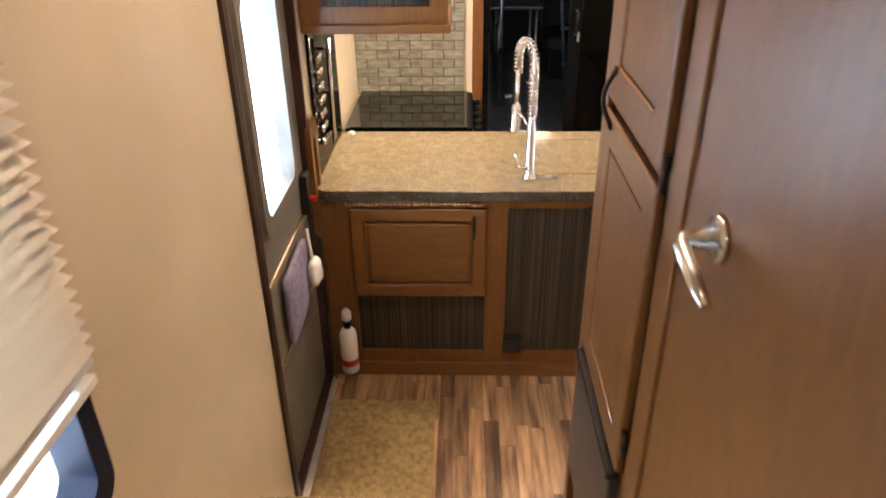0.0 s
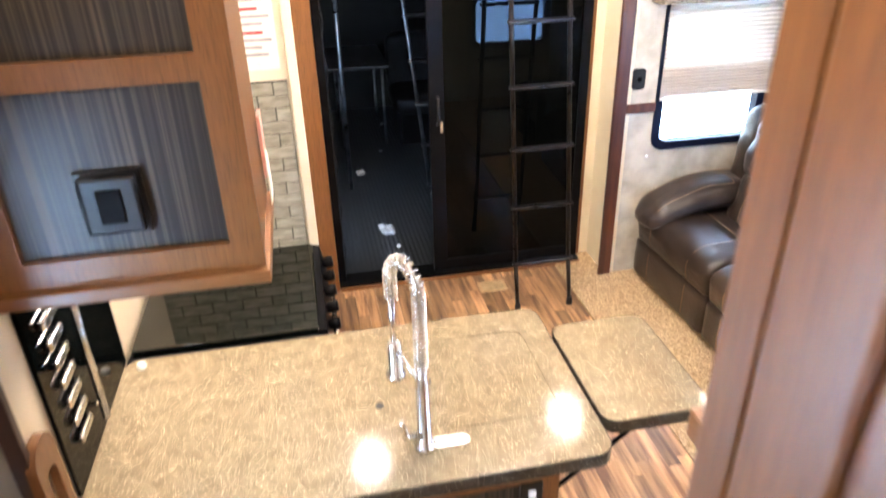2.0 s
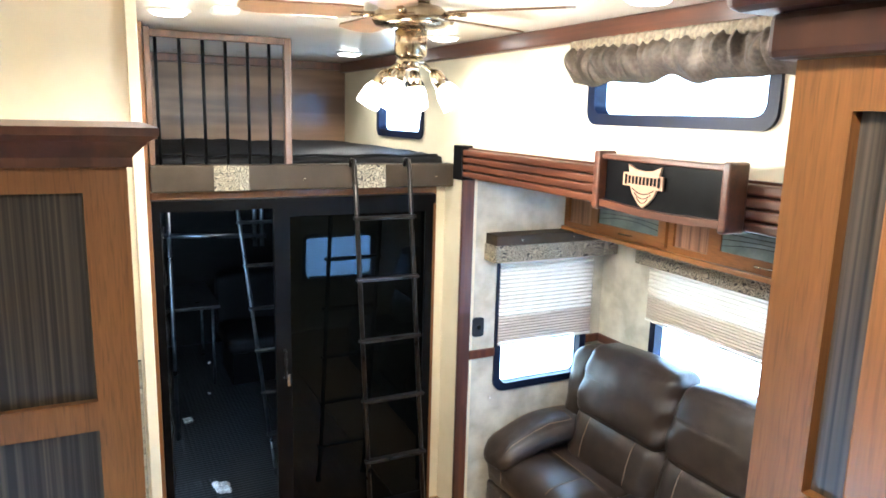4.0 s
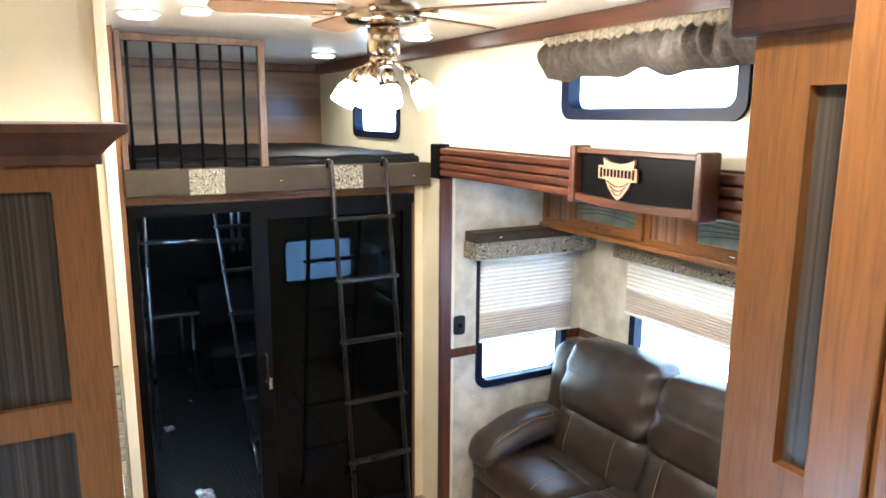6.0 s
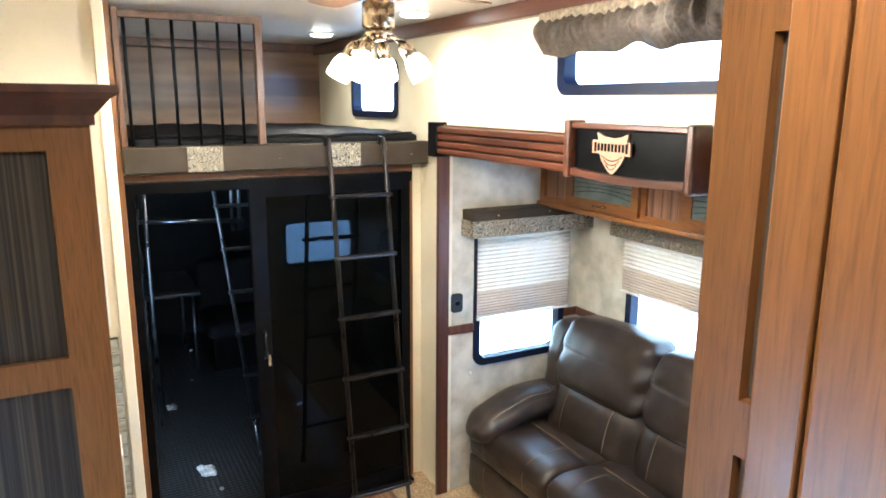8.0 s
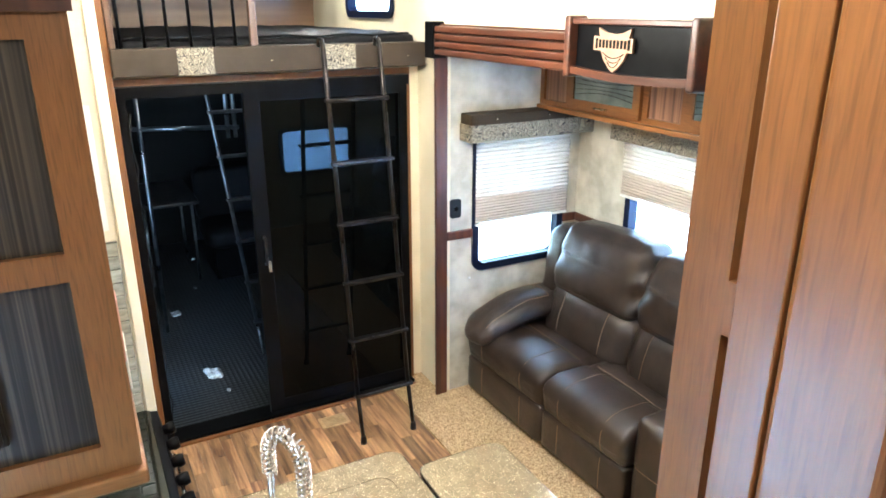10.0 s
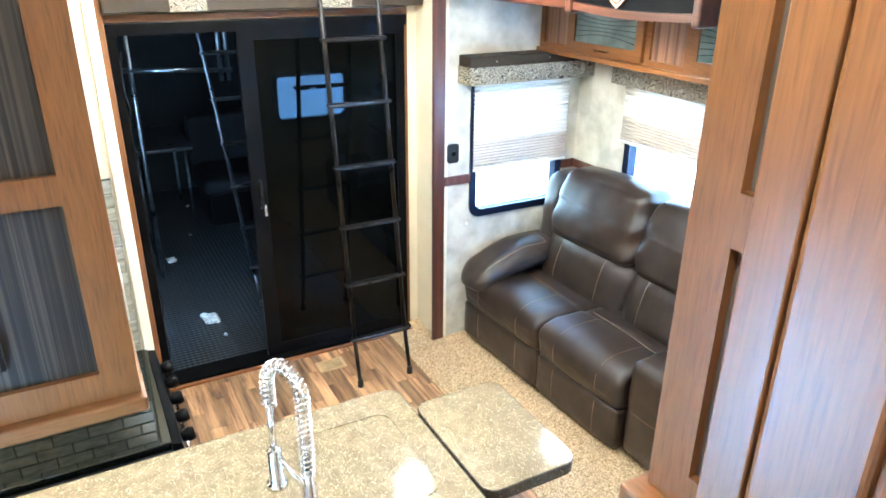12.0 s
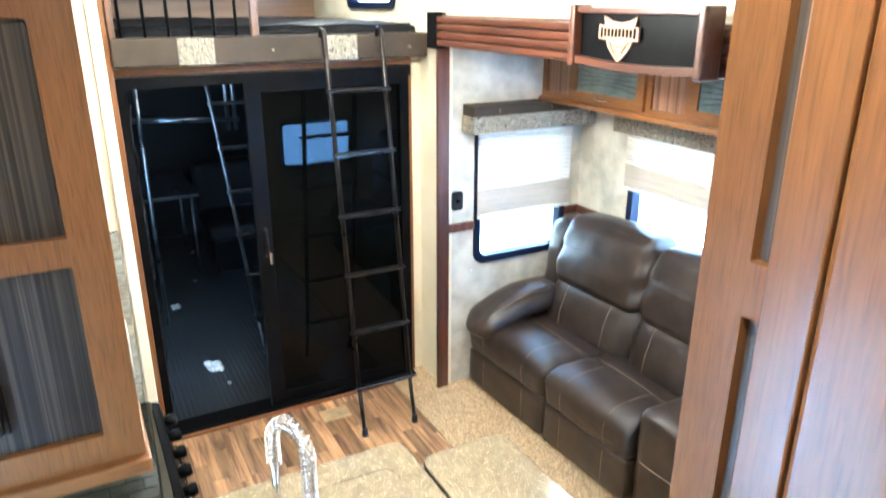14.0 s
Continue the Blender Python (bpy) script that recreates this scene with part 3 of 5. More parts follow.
def lump(p):
    return p + Vector((0, 0, 0.008 * noise.noise(p * 3.1) if p.z > 2.17 else 0))
mat = thing("mattress", (1.11, 5.6, 2.12), "black quilted loft mattress", "mattress")
part("cover", cushion(0.32, 1.90, 4.68, 6.5, 2.12, 2.212, 0.04, 20, 0.0, 0.012, lump), MATTRESS, mat)
for z in (2.132, 2.205):
    part("piping", tube([(0.35 + 0.05 * k, 4.684 + 0.003 * math.sin(k * 1.7), z + 0.004 * math.sin(k * 0.9)) for k in range(31)], 0.006, 8), MATTRESS, mat)
rail = thing("loft_guard_rail", (0.63, 4.62, 2.165), "brown framed guard rail with black bars on the loft", "railing")
part("rail_post", box(0.948, 0.984, 4.60, 4.64, 2.165, 2.79, 0.004), RAILWOOD, rail)
part("rail_post", box(0.302, 0.33, 4.60, 4.64, 2.165, 2.80, 0.004), RAILWOOD, rail)
part("top_rail", box(0.33, 0.948, 4.60, 4.64, 2.755, 2.79, 0.004), RAILWOOD, rail)
for k in range(6):
    part("bar", tube([(0.352 + 0.105 * k, 4.62, 2.165), (0.352 + 0.105 * k, 4.62, 2.765)], 0.008, 8), BLACK, rail)


# ---- framed panels ----
def frame_panel(axis, a, out, u0, u1, z0, z1, inserts, parent, wood, stile_label="", insert=None):
    """A face frame: the wood is cut through for the inserts, which sit 12 mm back. out: +1 or -1, the way it faces."""
    lo, hi = min(a, a - 0.022 * out), max(a, a - 0.022 * out)
    f = part("face_frame", wall_with_holes(axis, lo, hi, u0, u1, z0, z1, inserts), wood, parent, stile_label)
    for (p, q, r, s) in inserts:
        back = a - 0.014 * out
        lo, hi = min(back, back - 0.006 * out), max(back, back - 0.006 * out)
        bb = box(lo, hi, p - 0.004, q + 0.004, r - 0.004, s + 0.004) if axis == "x" else box(p - 0.004, q + 0.004, lo, hi, r - 0.004, s + 0.004)
        part("insert_panel", bb, insert or STRIPE, parent, "brown striped laminate insert" if insert else "charcoal striped laminate insert")
    return f


def raised_door(axis, a, out, u0, u1, z0, z1, parent, wood, name="door", w=0.055, gap=0.012, back=0.008):
    """A cabinet door: a moulded frame, with a back panel and a raised field set in it."""
    d0, d1 = sorted((a, a + 0.022 * out))
    b = ring([(u0, z0), (u1, z0), (u1, z1), (u0, z1)], [(u0 + w, z0 + w), (u1 - w, z0 + w), (u1 - w, z1 - w), (u0 + w, z1 - w)], axis, d0, d1)
    sharp = [e for e in b.edges if len(e.link_faces) == 2 and e.calc_face_angle(0) > 0.5]
    bmesh.ops.bevel(b, geom=sharp, offset=0.006, segments=3, affect="EDGES", profile=0.5)
    door = part(name, b, wood, parent)
    for nm, m, e0, e1, bev in (("back_panel", w - 0.004, 0.001, back, 0.0), ("raised_field", w + gap, 0.006, 0.019, min(0.007, gap * 0.6))):
        p, q, r, t = u0 + m, u1 - m, z0 + m, z1 - m
        lo, hi = sorted((a + e0 * out, a + e1 * out))
        part(nm, box(lo, hi, p, q, r, t, bev) if axis == "x" else box(p, q, lo, hi, r, t, bev), wood, door)
    return door


def slab(name, x0, x1, y0, y1, r, z0, z1, parent):
    """A worktop with a thick rounded dark edge."""
    top = part(name, prism(rounded(x0 + 0.004, x1 - 0.004, y0 + 0.004, y1 - 0.004, r), "z", z0, z1), COUNTER, parent)
    b = ring(rounded(x0, x1, y0, y1, r + 0.004), rounded(x0 + 0.0042, x1 - 0.0042, y0 + 0.0042, y1 - 0.0042, r), "z", z0 - 0.004, z1 - 0.0008)
    sharp = [e for e in b.edges if len(e.link_faces) == 2 and e.calc_face_angle(0) > 0.8 and all(abs(v.co.z - z1 + 0.0008) < 1e-4 for v in e.verts)]
    bmesh.ops.bevel(b, geom=sharp, offset=0.0035, segments=3, affect="EDGES", profile=0.5)
    part("rounded_edge", b, EDGE, top, "dark speckled rounded edge")
    return top


# ---- kitchen island ----
isl = thing("kitchen_island", (0.2, 2.5, 0), "cherry kitchen island with dark striped inserts", "island")
part("body", box(-0.40, 0.76, 2.19, 2.84, 0.0, 0.872), WOOD, isl)
frame_panel("y", 2.165, -1, -0.40, 0.77, 0.0, 0.872, [(-0.28, 0.265, 0.13, 0.415), (0.35, 0.72, 0.13, 0.83)], isl, WOOD)
d = raised_door("y", 2.165, -1, -0.28, 0.265, 0.43, 0.835, isl, WOODX, "tilt_out_door")
part("handle", tube([(0.215, 2.143, 0.70), (0.215, 2.125, 0.71), (0.215, 2.125, 0.79), (0.215, 2.143, 0.80)], 0.006, 8), BRONZE, d, "small dark bronze pull")
part("top_lip", box(-0.30, 0.27, 2.146, 2.165, 0.842, 0.862, 0.004), WOODX, isl)
rope = [(-0.295 + 0.0045 * k, 2.146, 0.852) for k in range(125)]
part("rope_moulding", tube(rope, [0.0095 + 0.0022 * math.sin(k * math.pi / 2) for k in range(125)], 10), WOODX, isl, "glossy beaded rope moulding")
part("base_board", box(-0.40, 0.77, 2.155, 2.165, 0.0, 0.07, 0.003), WOODX, isl)
ct = thing("island_counter", (0.3, 2.5, 0.872), "speckled beige-grey solid counter with dark edge", "counter")
slab("slab", -0.415, 0.92, 2.145, 2.85, 0.05, 0.872, 0.91, ct)
part("sink_cover", ring(rounded(0.50, 0.835, 2.325, 2.735, 0.05), rounded(0.505, 0.83, 2.33, 2.73, 0.046), "z", 0.909, 0.9125), COUNTER, ct)
for p in ((0.339, 2.459), (0.491, 2.537)):
    part("finger_hole", lathe([(0.0125, 0), (0.0125, 0.0012)], (*p, 0.9105), 16), PLASTIC, ct, "round finger hole")
fl = thing("flip_up_table", (1.08, 2.5, 0.87), "speckled flip-up counter extension on brackets", "counter leaf")
slab("leaf", 0.93, 1.255, 2.255, 2.735, 0.045, 0.868, 0.905, fl)
for y in (2.33, 2.66):
    part("bracket", tube([(0.77, y, 0.56), (1.12, y, 0.86)], 0.008, 8), BLACK, fl)
    part("bracket_arm", box(0.765, 1.2, y - 0.01, y + 0.01, 0.856, 0.868), BLACK, fl)

# faucet: a coil round an arch
fx, fy = 0.436, 2.275
fc = thing("spring_faucet", (fx, fy, 0.91), "tall chrome spring-coil kitchen faucet", "faucet")
part("base", lathe([(0.03, 0), (0.03, 0.012), (0.019, 0.02), (0.018, 0.22), (0.013, 0.23), (0.012, 0.26)], (fx, fy, 0.91), 20), CHROME, fc)
ux, uy = -0.48, 0.88
arch = [(fx, fy, 1.16), (fx, fy, 1.25)]
for k in range(0, 13):
    t = math.pi * k / 12
    arch.append((fx + ux * 0.056 * (1 - math.cos(t)), fy + uy * 0.056 * (1 - math.cos(t)), 1.37 + 0.07 * math.sin(t)))
ex, ey = fx + ux * 0.112, fy + uy * 0.112
arch += [(ex, ey, 1.31)]
part("hose", tube(arch, 0.007, 10), CHROME, fc)
coil, dense = [], []
for a, c in zip(arch[:-1], arch[1:]):
    steps = max(2, int((Vector(c) - Vector(a)).length / 0.0011))
    for k in range(steps):
        dense.append(Vector(a).lerp(Vector(c), k / steps))
total = 0.0
for i, p in enumerate(dense[:-1]):
    d2 = (dense[i + 1] - p)
    total += d2.length
    d2.normalize()
    s1 = Vector((uy, -ux, 0))
    s2 = d2.cross(s1).normalized()
    ph = total / 0.0145 * 2 * math.pi
    coil.append(p + 0.0165 * (math.cos(ph) * s1 + math.sin(ph) * s2))
part("spray_pipe", tube([(ex, ey, 1.32), (ex, ey, 1.16)], 0.0085, 12), CHROME, fc)
part("coil", tube(coil, 0.0027, 5), CHROME, fc, "spring coil round the hose")
part("spray_head", lathe([(0.010, 0.112), (0.018, 0.106), (0.018, 0.014), (0.026, 0.010), (0.026, 0.0)], (ex, ey, 1.075), 20), CHROME, fc)
part("holder_arm", tube([(fx, fy, 1.11), (ex, ey, 1.172)], 0.0055, 8), CHROME, fc)
part("lever", tube([(fx - 0.01, fy - 0.01, 0.96), (fx - 0.05, fy - 0.02, 0.97), (fx - 0.06, fy - 0.025, 1.03)], [0.012, 0.010, 0.006], 10), CHROME, fc)
part("deck_plate", prism(rounded(fx - 0.03, fx + 0.12, fy - 0.022, fy + 0.022, 0.02), "z", 0.9105, 0.918), CHROME, fc)

# grab panel at the island's end
hp = rounded(2.12, 2.235, 0.70, 1.20, 0.05, 8)
hi = rounded(2.152, 2.205, 0.90, 1.12, 0.025, 8)
gp = thing("grab_handle_panel", (XL + 0.01, 2.17, 0.7), "red-brown wooden grab handle panel with a slot", "grab handle")
part("panel", ring(hp, hi, "x", XL + 0.002, XL + 0.024), WOOD, gp)

# stove
st = thing("stove", (-0.1, 3.17, 0), "black glass-covered stove with front knobs", "stove")
part("body", box(-0.41, 0.185, 2.868, 3.495, 0.0, 0.895), BLACK, st)
part("cover", box(-0.40, 0.19, 2.875, 3.49, 0.897, 0.925, 0.004), STOVEGLASS, st, "shiny black glass cover")
part("control_panel", prism([(0.185, 0.80), (0.235, 0.80), (0.215, 0.915), (0.185, 0.922)], "y", 2.87, 3.49), BLACK, st)
for k in range(5):
    part("knob", tube([(0.218, 2.95 + 0.11 * k, 0.880), (0.246, 2.95 + 0.11 * k, 0.884), (0.262, 2.95 + 0.11 * k, 0.886)], [0.016, 0.024, 0.020], 16), BLACK, st)
part("oven_door", box(0.186, 0.215, 2.88, 3.48, 0.20, 0.78, 0.006), BLACKGLASS, st)
part("oven_handle", tube([(0.245, 2.93, 0.74), (0.245, 3.43, 0.74)], 0.01, 10), CHROME, st)
single("stove_gap_filler", box(-0.41, 0.18, 2.842, 2.866, 0.0, 0.905), BLACK, "black filler strip beside the stove", "filler")

# overhead cabinet
oc = thing("overhead_cabinet", (-0.13, 2.8, 1.515), "cherry overhead kitchen cabinet with striped end panel", "cabinet")
part("body", box(-0.41, 0.11, 2.25, 2.62, 1.515, 2.375), WOOD, oc)
frame_panel("y", 2.227, -1, -0.41, 0.116, 1.515, 2.375, [(-0.335, 0.052, 1.585, 1.912), (-0.335, 0.052, 1.963, 2.305)], oc, WOOD)
hl = part("hood_light", lathe([(0.05, 0), (0.05, -0.008), (0.02, -0.012)], (-0.30, 2.56, 1.494), 20), PUCK, oc, "lit under-cabinet light")
part("bottom_lip", box(-0.41, 0.124, 2.205, 2.625, 1.495, 1.527, 0.005), WOODX, oc)
def crown(x0, x1, y0, y1, z, mat, parent, right=1):
    b = bmesh.new()
    prof = [(0, 0), (0.012, 0.0), (0.012, 0.015), (0.035, 0.04), (0.05, 0.05), (0.05, 0.062), (0, 0.062)]
    loops = []
    for d, h in prof:
        xr = x1 + d if right > 0 else x1
        xl = x0 if right > 0 else x0 - d
        loops.append([b.verts.new(p) for p in ((xl, y0 - d, z + h), (xr, y0 - d, z + h), (xr, y1, z + h), (xl, y1, z + h))])
    for a, c in zip(loops, loops[1:]):
        for i in range(4):
            b.faces.new((a[i], a[(i + 1) % 4], c[(i + 1) % 4], c[i]))
    b.faces.new(loops[0][::-1])
    b.faces.new(loops[-1])
    bmesh.ops.recalc_face_normals(b, faces=b.faces[:])
    return part("crown", b, mat, parent, "dark stepped crown moulding")
crown(-0.41, 0.112, 2.227, 2.62, 2.345, DARKWOOD, oc)

# ---- sofa ----
sofa = thing("recliner_sofa", (2.5, 3.4, 0.012), "dark brown leather reclining sofa with tan stitching", "sofa")


def skewed(p):
    return p + Vector((0.045 * (4.36 - p.y), 0, 0))


def on_top(tree, points, lift=0.0012):
    """Lays a line of points down on a cushion, from above or from the front."""
    out = []
    for p, d in points:
        hit = tree.ray_cast(Vector(p), Vector(d))[0]
        if hit is not None:
            out.append(hit - Vector(d) * lift)
    return out


def leather(name, b, seams=()):
    """A leather part with stitched seams that lie on its surface."""
    tree = BVHTree.FromBMesh(b)
    ob = part(name, b, LEATHER, sofa)
    for line in seams:
        pts = on_top(tree, line)
        if len(pts) > 2:
            part("seam", tube(pts, 0.0022, 5), SEAM, ob, "tan top-stitched seam")
    return ob


def front_run(y, z_top, z_low, x_in, x_out):
    """Rays from above along x, then from the front down z: a seam that runs over a front edge."""
    run = [((x_in + (x_out - x_in) * k / 12, y, 1.6), (0, 0, -1)) for k in range(13)]
    run += [((1.6, y, z_top - (z_top - z_low) * k / 10), (1, 0, 0)) for k in range(1, 11)]
    return run


leather("base", cushion(2.22, 2.80, 2.05, 4.34, 0.03, 0.30, 0.04, 8, shape=skewed))
for (y0, y1), (h0, h1) in (((3.665, 4.405), (3.53, 4.22)), ((3.03, 3.655), (2.87, 3.52)), ((2.08, 2.70), (2.05, 2.86))):
    def seat_shape(p):
        q = skewed(p)
        k = max(0.0, min(1.0, (2.235 - p.x) / 0.15))
        up = max(0.0, min(1.0, (p.z - 0.29) / 0.17))
        crease = 0.010 * math.exp(-((p.x - 2.40) / 0.022) ** 2)
        sag = 0.012 if p.x > 2.40 else 0.0
        return q + Vector((0.012 * (1 - up), 0, -up * (0.095 * (1 - math.sqrt(1 - k * k)) + crease + sag)))

    ya, yb = y0 + 0.24 * (y1 - y0), y1 - 0.24 * (y1 - y0)
    sx = 0.045 * (4.36 - (y0 + y1) / 2)
    leather("seat_cushion", cushion(2.09, 2.76, y0, y1, 0.255, 0.475, 0.035, 24, 0.008, 0.003, seat_shape),
            [front_run(ya, 0.40, 0.28, 2.41 + sx, 2.13 + sx), front_run(yb, 0.40, 0.28, 2.41 + sx, 2.13 + sx),
             [((2.42 + sx, y0 + 0.05 + (y1 - y0 - 0.1) * k / 14, 1.6), (0, 0, -1)) for k in range(15)]])
    leather("footrest", cushion(2.10, 2.26, y0 + 0.002, y1 - 0.002, 0.03, 0.262, 0.022, 14, 0.006, 0.003, skewed),
            [[((1.6, yy, 0.265 - 0.2 * k / 8), (1, 0, 0)) for k in range(9)] for yy in (ya, yb)])

    def tilt(p):
        return skewed(p) + Vector((0.26 * (p.z - 0.45) - 0.02, -0.03 * (p.z - 0.6), 0))

    leather("back_cushion", cushion(2.53, 2.72, h0 + 0.006, h1 - 0.006, 0.40, 0.765, 0.085, 14, 0.03, 0.008, tilt),
            [[((1.6, yy, 0.74 - 0.26 * k / 10), (1, 0, 0)) for k in range(11)] for yy in (h0 + 0.24 * (h1 - h0), h1 - 0.24 * (h1 - h0))])

    def head(p):
        q = tilt(p)
        w = (p.y - h0) / (h1 - h0)
        crease = 0.010 * math.sin(38 * p.z + 11 * w) * max(0.0, 1 - 5 * min(w, abs(1 - w))) * (1 if p.x < 2.6 else 0)
        return q + Vector((crease, 0, -0.02 * w if p.z > 0.95 else 0))

    leather("head_cushion", cushion(2.50, 2.72, h0 + 0.003, h1 - 0.003, 0.715, 1.13, 0.06, 24, 0.026, 0.004, head))
leather("console", cushion(2.13, 2.74, 2.715, 3.02, 0.035, 0.565, 0.05, 12, 0.008, 0.004, skewed), [[((1.6, 2.74 + 0.25 * k / 10, 0.30), (1, 0, 0)) for k in range(11)]])
part("cup_holder", ring([(2.39 + 0.043 * math.cos(t / 4), 2.88 + 0.043 * math.sin(t / 4)) for t in range(25)], [(2.39 + 0.034 * math.cos(t / 4), 2.88 + 0.034 * math.sin(t / 4)) for t in range(25)], "z", 0.562, 0.574), CHROME, sofa, "bright cup holder rim")
part("cup_well", lathe([(0.034, 0), (0.034, 0.003)], (2.39, 2.88, 0.567), 20), PLASTIC, sofa, "black cup well")


def arm_shape(p):
    k = max(0.0, min(1.0, (p.x - 2.08) / 0.42))
    return p + Vector((0, 0, 0.115 * math.sin(0.5 * math.pi * k) - 0.02 * max(0.0, (2.16 - p.x) / 0.09)))


leather("arm_body", cushion(2.16, 2.74, 4.235, 4.405, 0.36, 0.50, 0.04, 14, 0.006, 0.003, lambda p: p + Vector((0, 0, 0.5 * (arm_shape(p).z - p.z)))))
leather("arm_pad", cushion(2.075, 2.72, 4.165, 4.43, 0.385, 0.535, 0.068, 20, 0.020, 0.007, arm_shape),
        [[((2.13 + 0.5 * k / 12, 4.375, 1.6), (0, 0, -1)) for k in range(13)], [((2.56, 4.20 + 0.2 * k / 8, 1.6), (0, 0, -1)) for k in range(9)], [((2.11 + 0.45 * k / 12, 4.20, 1.6), (0, 0, -1)) for k in range(13)]])
leather("back_wing", cushion(2.60, 2.84, 4.195, 4.40, 0.42, 1.05, 0.07, 12, 0.01, 0.01, lambda p: p + Vector((0.12 * (p.z - 0.5), -0.04 * (p.z - 0.5), 0))))


# ---- blinds and valances ----
def pleated(axis, a, u0, u1, z0, z1, pitch, depth):
    """A pleated shade: a zigzag sheet with thickness."""
    b = bmesh.new()
    n = int((z1 - z0) / pitch)
    for side in (0, 0.0015):
        rows = []
        for k in range(2 * n + 1):
            d = a + (depth if k % 2 else 0) + side
            z = z0 + (z1 - z0) * k / (2 * n)
            rows.append([b.verts.new((d, u, z) if axis == "x" else (u, d, z)) for u in (u0, u1)])
        for r, q in zip(rows, rows[1:]):
            b.faces.new((r[0], r[1], q[1], q[0]))
    return b


def day_shade(name, axis, a, u0, u1, z0, z1, zmid, depth, label, group):
    w = thing(name, ((u0 + u1) / 2, a, z0) if axis == "y" else (a, (u0 + u1) / 2, z0), label, "shade", group)
    part("upper_sheet", pleated(axis, a, u0, u1, zmid, z1, 0.024, depth), SHEER, w, "bright sheer pleated sheet")
    part("lower_sheet", pleated(axis, a, u0, u1, z0, zmid, 0.016, depth), LINEN, w, "grey-beige pleated sheet")
    lo, hi = min(a, a + 1.2 * depth), max(a, a + 1.2 * depth)
    part("bottom_bar", box(u0, u1, lo, hi, z0 - 0.014, z0, 0.003) if axis == "y" else box(lo, hi, u0, u1, z0 - 0.014, z0, 0.003), WHITE, w)
    return w


day_shade("pleated_shade", "y", YE - 0.018, 2.15, 2.825, 1.112, 1.66, 1.27, -0.012, "half-lowered pleated shade over the end window", "slide-out shades")
day_shade("pleated_shade", "x", XS - 0.018, WIN2[0], 4.0, 1.308, 1.66, 1.44, -0.012, "half-lowered pleated shade over the sofa window", "slide-out shades")

val = thing("window_valance", (2.47, 4.36, 1.63), "dark brown valance box with scroll-patterned skirt", "valance", "slide-out valances")
part("top_board", box(2.055, 2.915, 4.315, YE, 1.715, 1.78, 0.004), VINYL, val)
part("skirt", box(2.05, 2.918, 4.307, 4.32, 1.625, 1.722, 0.003), SCROLL, val, "scroll-patterned fabric skirt")
part("skirt_end", box(2.048, 2.06, 4.32, YE, 1.625, 1.722, 0.003), SCROLL, val)
for x in (2.22, 2.58):
    part("stud", tube([(x, 4.316, 1.75), (x, 4.306, 1.75)], [0.007, 0.004], 10), CHROME, val)
val2 = thing("window_valance", (2.86, 3.1, 1.62), "scroll-patterned valance under the wall cabinets", "valance", "slide-out valances")
part("skirt", box(2.82, 2.835, 2.1, 4.045, 1.63, 1.772, 0.003), SCROLL, val2)
part("skirt_end", box(2.835, XS, 4.033, 4.045, 1.63, 1.772, 0.003), SCROLL, val2)

tv = thing("ruffled_valance", (1.9, 2.98, 2.58), "gathered brown satin valance over the transom window", "valance")
b = bmesh.new()
rows = []
NU, NV = 150, 14
for v in range(NV + 1):
    f = v / NV
    row = []
    for u in range(NU + 1):
        y = 2.37 + 1.12 * u / NU
        g = noise.noise(Vector((y * 9, 0.3, 0))) + 0.5 * noise.noise(Vector((y * 21, 4.0, 0)))
        puffy = math.sin(math.pi * min(1.0, f * 1.05)) ** 0.8
        x = 1.903 - puffy * (0.048 + 0.035 * g + 0.034 * abs(math.sin(y * 26 + 4 * g + 1.5 * f))) - 0.010 * math.sin(y * 120) * (1 - f) ** 2
        z = 2.735 - 0.16 * f - 0.034 * f * noise.noise(Vector((y * 7, 8.0, 0)))
        row.append(b.verts.new((x, y, z)))
    rows.append(row)
for r, q in zip(rows, rows[1:]):
    for u in range(NU):
        b.faces.new((r[u], r[u + 1], q[u + 1], q[u])).smooth = True
bmesh.ops.solidify(b, geom=b.faces[:], thickness=0.003)
part("ruffle", b, FABRIC, tv)
b = cushion(1.872, 1.905, 2.37, 3.49, 2.705, 2.752, 0.012, 6)
bmesh.ops.subdivide_edges(b, edges=[e for e in b.edges if abs((e.verts[0].co - e.verts[1].co).y) > 0.05], cuts=30)
for v in b.verts:
    v.co.x -= 0.006 * abs(math.sin(v.co.y * 130)) if v.co.x < 1.89 else 0
    v.co.z += 0.004 * noise.noise(Vector((v.co.y * 60, v.co.z * 20, 0)))
part("gathered_heading", b, HEADING, tv, "narrow gathered heading in lighter fabric")

# ---- slide-out wall cabinets ----
sc = thing("slide_cabinet", (2.76, 3.3, 1.80), "cherry overhead cabinets with glass doors above the sofa", "cabinet")
part("body", box(2.625, XS, 1.97, YE, 1.80, 2.10), WOODY, sc)
CAB = [(4.19, 4.40, 1.83, 2.07), (3.325, 3.545, 1.83, 2.07), (2.42, 2.64, 1.83, 2.07)]
frame_panel("x", 2.60, -1, 1.97, YE, 1.80, 2.10, CAB, sc, WOODY, "", BROWNSTRIPE)
part("bottom_rail", box(2.575, XS, 1.97, YE, 1.774, 1.80, 0.004), WOODY, sc)


